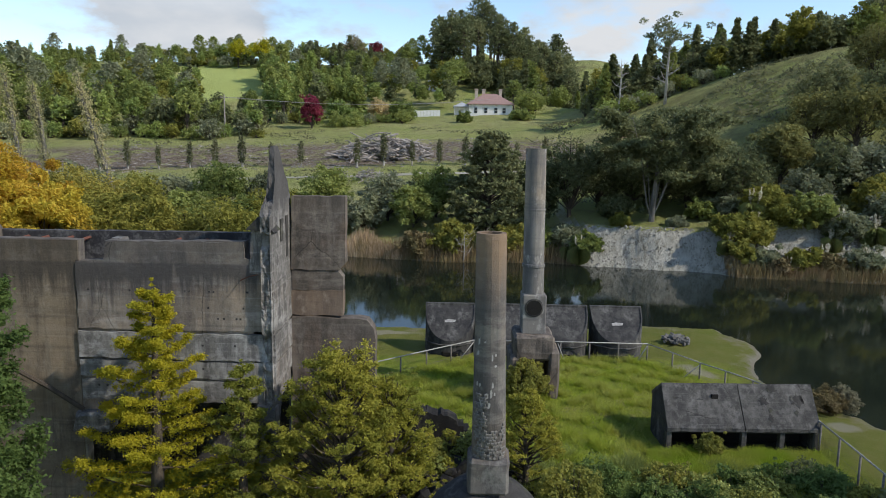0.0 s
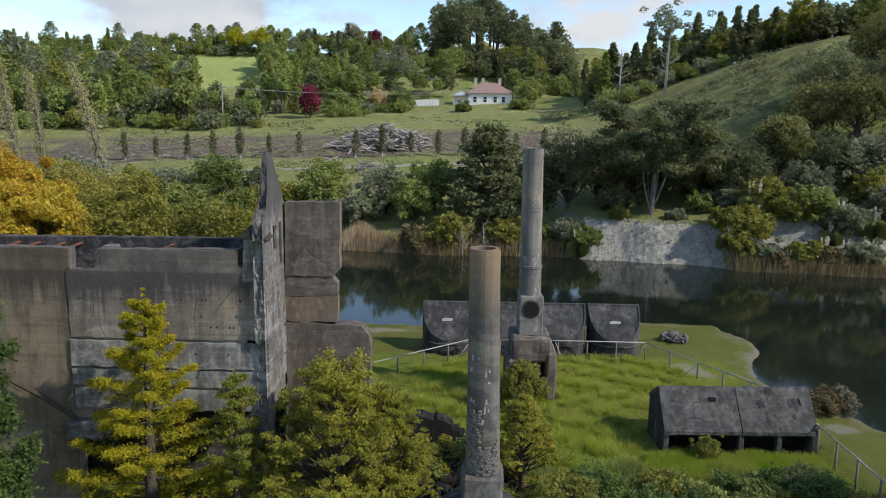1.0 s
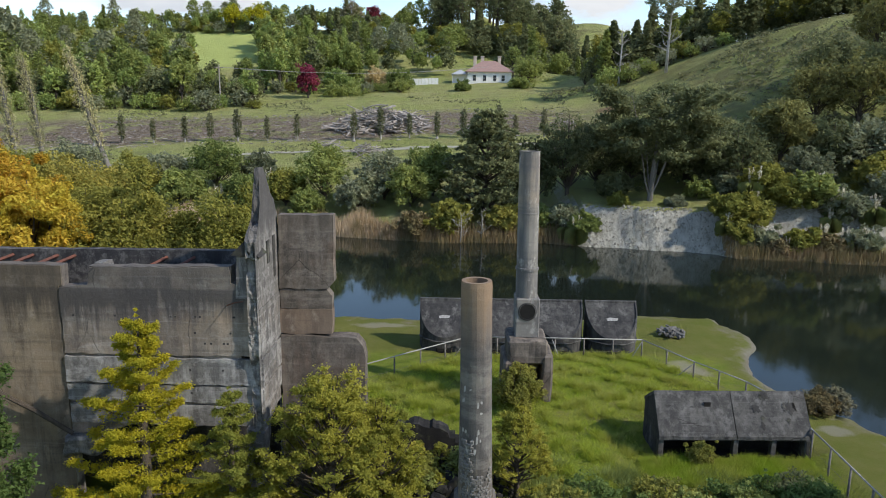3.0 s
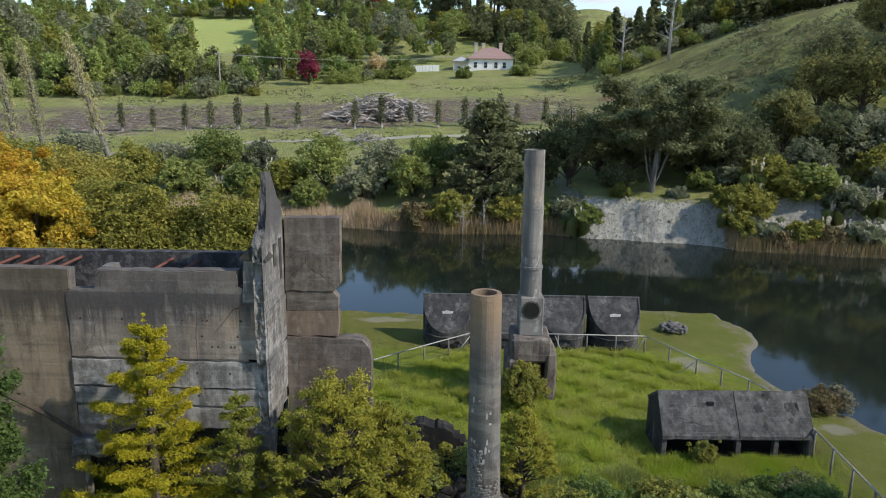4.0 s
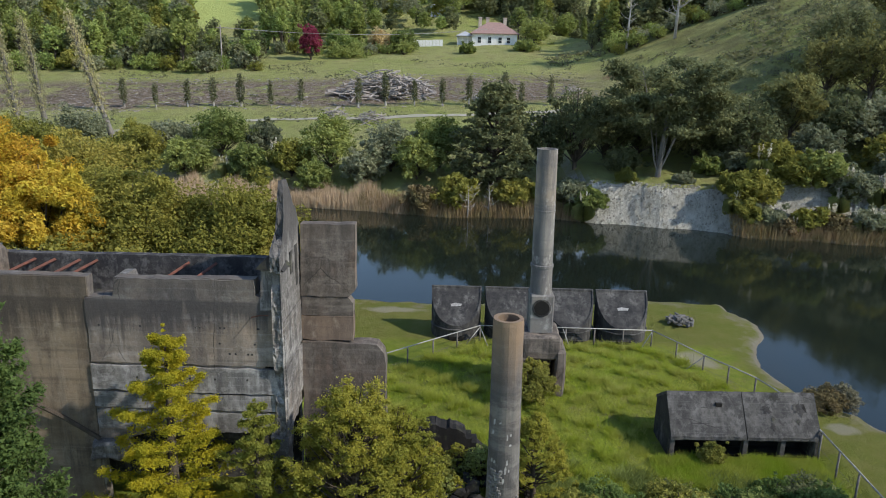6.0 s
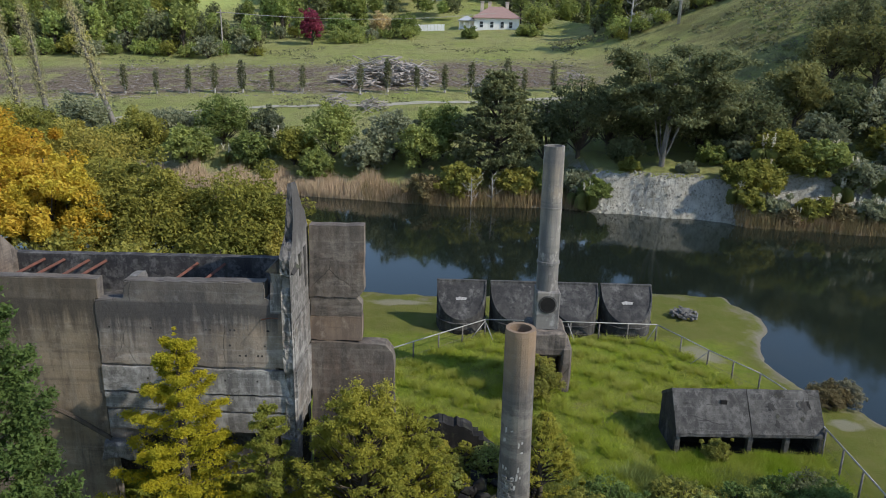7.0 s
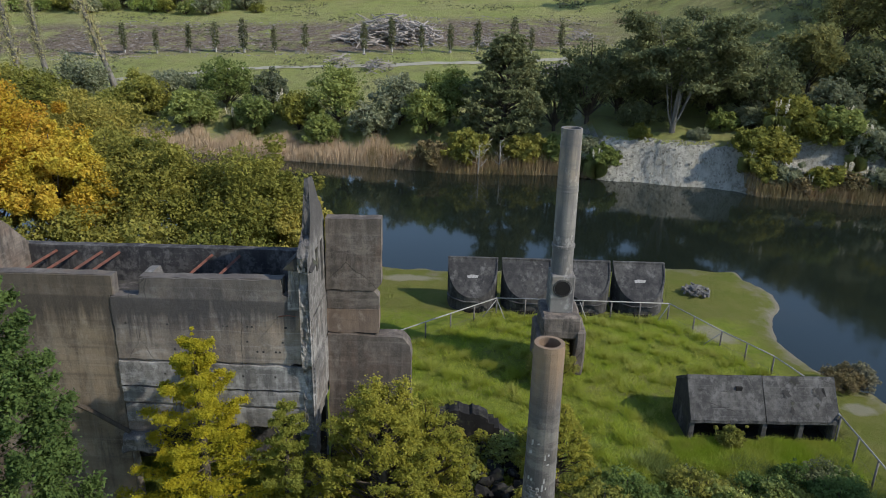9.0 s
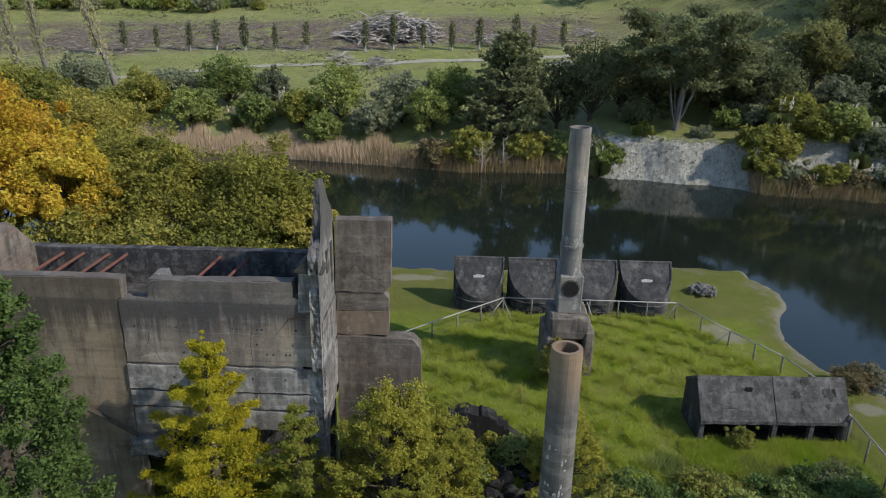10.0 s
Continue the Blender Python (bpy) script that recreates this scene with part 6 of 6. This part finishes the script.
scatter(790, 985, 284, 302, 30, ["dark", "green", "cone", "olive"], 0.8, 1.1, None, True)
scatter(880, 1050, 258, 300, 34, ["cone", "dark", "gcone", "green"], 0.7, 1.0, None, True)
scatter(1050, 1260, 200, 232, 46, ["cone", "dark", "gcone", "green", "olive"], 0.85, 1.15)
scatter(1060, 1290, 186, 200, 26, ["shrub"], 0.4, 0.7)
scatter(1250, 1400, 188, 222, 36, ["cone", "dark", "dark", "green", "olive"], 0.75, 1.0, None, True)
scatter(930, 1010, 300, 335, 16, ["pine"], 0.7, 0.9)
scatter(985, 1060, 285, 315, 14, ["cone", "gcone", "dark"], 0.7, 0.95, None, True)
scatter(1380, 1660, 172, 196, 64, ["dark", "dark", "cone", "green", "olive"], 0.7, 1.0, None, True)
scatter(1500, 1660, 172, 190, 8, ["pine"], 0.6, 0.75)
scatter(905, 960, 236, 250, 5, ["green", "dark"], 0.55, 0.75)
scatter(1030, 1080, 205, 215, 4, ["dark"], 0.5, 0.6)
mats, V, MI = [], [], []
for me, mm in JOIN:
    n = len(me.vertices)
    co = np.empty(3 * n, np.float32)
    me.vertices.foreach_get("co", co)
    A = np.array(mm)
    V.append(co.reshape(n, 3) @ A[:3, :3].T + A[:3, 3])
    if me.materials[0] not in mats:
        mats.append(me.materials[0])
    MI.append(np.full(n // 3, mats.index(me.materials[0])))
V, MI = np.concatenate(V), np.concatenate(MI)
wm = bpy.data.meshes.new("far_woods")
wm.vertices.add(len(V))
wm.vertices.foreach_set("co", V.astype(np.float32).ravel())
wm.loops.add(len(V))
wm.loops.foreach_set("vertex_index", np.arange(len(V), dtype=np.int32))
wm.polygons.add(len(MI))
wm.polygons.foreach_set("loop_start", np.arange(0, len(V), 3, dtype=np.int32))
for m in mats:
    wm.materials.append(m)
wm.polygons.foreach_set("material_index", MI.astype(np.int32))
wm.update(calc_edges=True)
tagged(new("far_woods", wm), "mixed green woods covering the far hillside", "woods", kind="stuff")
for c, y, h, r, k, m, nm, lab in ((556, 200, 10.2, 3.2, "bush", F_RED, "crimson_tree", "crimson-leaved tree at the foot of the woods"), (675, 216, 6.0, 4.0, "bush", F_STRAW, "straw_shrub", "straw-coloured shrub by the hedge"), (430, 325, 13, 5.0, "round", F_BRIGHT, "yellow_tree", "bright yellow autumn tree on the hillside"),
                                 (470, 322, 13, 5.0, "round", F_BRIGHT, "yellow_tree", "bright yellow autumn tree on the hillside"), (605, 212, 6.5, 4.0, "bush", F_LIGHT, "light_shrub", "light green rounded shrub by the hedge"), (712, 214, 6.5, 4.5, "bush", F_GREEN, "green_shrub", "green shrub by the white fence"),
                                 (935, 228, 7.5, 5.0, "bush", F_GREEN, "garden_tree", "rounded green tree beside the house"), (822, 212, 3.0, 2.4, "bush", F_GREEN, "garden_shrub", "dark garden shrub before the house"), (918, 215, 3.0, 3.6, "bush", F_GREEN, "garden_shrub", "low green garden shrub"),
                                 (620, 206, 2.4, 7.0, "bush", F_GREEN, "hedge", "long green hedge at the field edge"), (630, 330, 15, 6, "round", F_TWIG, "bare_tree", "leafless pale tree on the ridge"), (668, 335, 13, 4, "round", F_RED, "crimson_tree", "crimson tree on the ridge")):
    x = at(c, y)
    stand(nm, T(k, h, r, 500 + c, 4500, 0.36, m), x, y, gz(x, y) - 0.3, lab, "tree" if "tree" in nm else "shrub")

# rough scrub on the eastern hill
rngn = np.random.default_rng(12)
cx, cy = rngn.uniform(25, 130, 5200), rngn.uniform(100, 205, 5200)
ok_ = fbm(cx, cy, 0.10, 9.0) + 0.5 * fbm(cx, cy, 0.4, 1.0) > 0.15
cx, cy = cx[ok_], cy[ok_]
pts = np.repeat(np.stack([cx, cy, ground_z(cx, cy)], 1), 7, 0)
pts = pts + rngn.normal(size=pts.shape) * np.array([0.7, 0.7, 0.16]) + np.array([0, 0, 0.15])
tagged(new("hill_scrub", leaf_mesh("hill_scrub", pts, 0.5, rngn, F_SCRUB, 0.6, 1.6)), "low brown-green scrub on the eastern hill", "scrub", kind="stuff")
cx, cy = rngn.uniform(-100, 30, 5200), rngn.uniform(100, 200, 5200)
ok_ = (cy > far_shore(cx) + 14) & (fbm(cx, cy, 0.2, 4.0) > 0.2)
cx, cy = cx[ok_], cy[ok_]
pts = np.repeat(np.stack([cx, cy, ground_z(cx, cy)], 1), 5, 0)
pts = pts + rngn.normal(size=pts.shape) * np.array([0.5, 0.5, 0.08]) + np.array([0, 0, 0.08])
tagged(new("pasture_tufts", leaf_mesh("pasture_tufts", pts, 0.32, rngn, F_SCRUB, 0.6, 1.6)), "rough brownish tufts in the pasture", "grass", kind="stuff")

# ---------------------------------------------------------------- house
HX, HY = at(864, 232), 232
HZ = gz(HX, HY - 5) - 0.2
house = empty("house", HX, HY, HZ, "white weatherboard villa with a red-brown hipped roof", "house")


def hip(name, x0, y0, x1, y1, z0, z1, material, parent, label=""):
    d = min(x1 - x0, y1 - y0) / 2
    V = [(x0, y0, z0), (x1, y0, z0), (x1, y1, z0), (x0, y1, z0), (x0 + d, (y0 + y1) / 2, z1), (x1 - d, (y0 + y1) / 2, z1), (x0, y0, z0 - 0.2), (x1, y0, z0 - 0.2), (x1, y1, z0 - 0.2), (x0, y1, z0 - 0.2)]
    Fc = [(0, 1, 5, 4), (1, 2, 5), (2, 3, 4, 5), (3, 0, 4), (6, 7, 1, 0), (7, 8, 2, 1), (8, 9, 3, 2), (9, 6, 0, 3), (9, 8, 7, 6)]
    return link_mesh(name, V, Fc, material, parent, label)


box("wall", -6.6, -4.6, -1.6, 7.2, 5, 3.5, W_PAINT, house, "white weatherboard wall")
box("wall", -11.2, -2.5, -1.6, -6.6, 4, 2.8, W_PAINT, house, "white weatherboard wing")
hip("roof", -7.3, -5.3, 7.9, 5.7, 3.7, 7.2, ROOF, house, "red-brown hipped roof")
hip("porch_roof", -11.6, -4.8, -6.0, 4.6, 2.9, 4.4, PORCH, house, "pale grey wing roof")
for x, y in ((-4.2, -0.6), (-1.8, 0.8), (3.6, 0.4)):
    c = box("chimney_stack", x - 0.5, y - 0.5, 4.6, x + 0.5, y + 0.5, 8.4, BRICK_CH, house, "buff brick chimney", 0.03)
    box("chimney_cap", x - 0.62, y - 0.62, 8.4, x + 0.62, y + 0.62, 8.65, BRICK_CH, c)
for x in (-4.4, -1.2, 2.0, 4.6):
    w = box("window", x - 0.65, -4.68, 0.7, x + 0.65, -4.6, 2.7, W_PAINT, house, "white sash window", 0.01)
    box("pane", x - 0.5, -4.72, 0.85, x + 0.5, -4.685, 1.66, GLASS, w)
    box("pane", x - 0.5, -4.72, 1.74, x + 0.5, -4.685, 2.55, GLASS, w)
for x in (-11.2, -9.6, -8.0, -6.5):
    box("verandah_post", x - 0.08, -4.5, -0.6, x + 0.08, -4.34, 2.9, W_PAINT, house)
pole = empty("utility_pole", at(404, 186), 186, gz(at(404, 186), 186), "grey timber power pole with a crossarm", "pole")
v, f = tube_data([(0, 0, -0.5), (0, 0, 11)], [0.2, 0.14], 8)
link_mesh("post", v, f, LOGM, pole)
box("crossarm", -1.1, -0.08, 10.2, 1.1, 0.08, 10.4, LOGM, pole)
line = empty("power_line", at(404, 186), 186, pole.location.z + 10.4, "thin overhead power wires sagging between poles", "power line")
for o in (-1.0, 1.0):
    span_x, rise = at(860, 226) - at(404, 186), 3.0
    path = [(o + span_x * q, 40 * q, rise * q - 7.0 * q * (1 - q)) for q in [k / 16 for k in range(17)]]
    v, f = tube_data(path, [0.035] * 17, 4)
    link_mesh("wire", v, f, GALV, line)
gf = empty("garden_fence", at(745, 226), 226, gz(at(745, 226), 226), "white board garden fence", "fence")
for i in range(12):
    x = -6.2 + i * 1.05
    z = gz(at(745, 226) + x, 226) - gz(at(745, 226), 226)
    box("board", x, -0.05, z - 0.3, x + 0.98, 0.05, z + 1.9, W_PAINT, gf)
shed = empty("shed", at(768, 290), 290, gz(at(768, 290), 290) + 1, "small grey shed on the hillside", "shed")
box("wall", -2, -2, -2, 2, 2, 2.4, PORCH, shed)
hip("roof", -2.3, -2.3, 2.3, 2.3, 2.5, 3.4, PORCH, shed)

# ---------------------------------------------------------------- grass of the yard and rubble
rngn = np.random.default_rng(9)


def in_yard(x, y):
    xr = np.interp(y, [20.5, 31.6, 35, 37.5, 40.5, 44.35], [17.3, 17.7, 17.7, 17.0, 15.15, 13.1])
    yl = 44.3 - np.maximum(0, 1.88 - x) * 0.87
    return (x < xr) & (y < yl) & (x > -8)


patch = lambda x, y, s: 0.5 + 0.5 * fbm(x, y, s, 3.0)
pts = strewn(rngn, 160000, -6, 18, 22, 44.4, lambda x, y: in_yard(x, y) & ~((x > 10) & (x < 17.5) & (y > 31.2) & (y < 34.1)) & (rngn.random(len(x)) < 0.25 + 0.8 * patch(x, y, 0.9)))
blades("long_grass", pts, 0.17, 0.03, rngn, F_GRASS, "rank long green grass in the fenced yard", "grass", 0.5)
pts = strewn(rngn, 330000, -6, 18, 22, 44.4, lambda x, y: in_yard(x, y) & ~((x > 10) & (x < 17.5) & (y > 31.2) & (y < 34.1)) & (fbm(x, y, 2.9, 1.0) + 0.5 * fbm(x, y, 6.0, 2.0) > 0.28))
blades("grass_tussocks", pts, 0.40, 0.03, rngn, F_TUSS, "pale green grass tussocks in the fenced yard", "grass", 0.6)
pts = strewn(rngn, 60000, 2, 18, 20, 30, lambda x, y: in_yard(x, y) & (patch(x, y, 1.6) > 0.42 + 0.05 * np.maximum(y - 26, 0)))
blades("weeds", pts, 0.5, 0.05, rngn, F_GREEN, "dark weedy tufts in the yard", "weeds", 0.5)
pts = strewn(rngn, 60000, 9.6, 17.6, 28.8, 31.7, lambda x, y: in_yard(x, y) & (y < 31.4 + 0.026 * (x - 10.5)) & (patch(x, y, 1.9) > 0.25))
blades("long_grass", pts, 0.38, 0.03, rngn, F_GRASS, "tall rank grass against the front of the hut", "grass", 0.4)
for i in range(34):
    x, y = rngn.uniform(5.5, 17.2), rngn.uniform(24.0, 28.4)
    h = rngn.uniform(0.6, 1.3)
    stand("shrub", T("bush", h, h * rngn.uniform(0.7, 1.0), 600 + i, 2600, 0.075, (F_GREEN, F_GREEND, F_DARK, F_OLIVE, F_GREEND)[i % 5]), x, y, gz(x, y) - 0.1, "low scrub shrub in the overgrown yard", "shrub", "yard shrubs")
for i in range(12):
    x, y = rngn.uniform(-1.4, 3.0), rngn.uniform(23.0, 29.2)
    h = rngn.uniform(0.8, 1.6)
    stand("shrub", T("tuft", h, h * 0.7, 640 + i, 3200, 0.06, (F_GOLD, F_GREEN)[i % 2]), x, y, gz(x, y) + 0.2, "small shrub growing among the rubble", "shrub", "yard shrubs")
rg = random.Random(31)
V, Fc = [], []
for i in range(420):
    x, y = rg.gauss(0.4, 2.0), rg.gauss(25.0, 2.4)
    if y < 21.8 or y > 30 or x < -3.5 or x > 4:
        continue
    s = rg.uniform(0.12, 0.55)
    c = Vector((x, y, gz(x, y) + 0.8 * max(0, 1 - ((x - 0.4) / 3.2) ** 2) * rg.random()))
    bm = bmesh.new()
    bmesh.ops.create_icosphere(bm, subdivisions=1, radius=s, matrix=Matrix.Translation(c) @ Euler((rg.random() * 6, rg.random() * 6, 0)).to_matrix().to_4x4() @ Matrix.Diagonal((1, rg.uniform(0.5, 0.9), rg.uniform(0.35, 0.7), 1)))
    bm.verts.index_update()
    o = len(V)
    V += [v.co.copy() + noise.noise_vector(v.co * 3) * s * 0.3 for v in bm.verts]
    Fc += [tuple(v.index + o for v in f.verts) for f in bm.faces]
    bm.free()
tagged(link_mesh("rubble", V, Fc, SOOTY), "dark broken concrete rubble in the pit", "rubble", kind="stuff")
V, Fc = [], []
for i in range(520):
    x = rg.uniform(15.0, 33.5)
    y = float(far_shore(x)) + rg.uniform(-0.3, 3.6)
    s = rg.uniform(0.06, 0.17) * (1.8 if rg.random() < 0.10 else 1)
    c = Vector((x, y, gz(x, y)))
    bm = bmesh.new()
    bmesh.ops.create_icosphere(bm, subdivisions=1, radius=s, matrix=Matrix.Translation(c) @ Euler((rg.random() * 6, rg.random() * 6, 0)).to_matrix().to_4x4() @ Matrix.Diagonal((1, rg.uniform(0.5, 0.9), rg.uniform(0.5, 0.9), 1)))
    bm.verts.index_update()
    o = len(V)
    V += [v.co.copy() + noise.noise_vector(v.co * 4) * s * 0.4 for v in bm.verts]
    Fc += [tuple(v.index + o for v in f.verts) for f in bm.faces]
    bm.free()
tagged(link_mesh("clay_clods", V, Fc, CLAY), "pale clods and stones on the clay bank", "clay clods", kind="stuff")
bw = slab("broken_wall", [(-1.6, 0.2), (2.2, 0.2), (2.0, 1.1), (1.4, 1.5), (0.9, 2.1), (0.3, 2.5), (-0.6, 2.7), (-1.5, 2.6)], "y", 29.6, 0.8, SOOTY, None, "", 0.10, 0.14)
tagged(bw, "blackened broken wall stub in the grass", "wall stub")
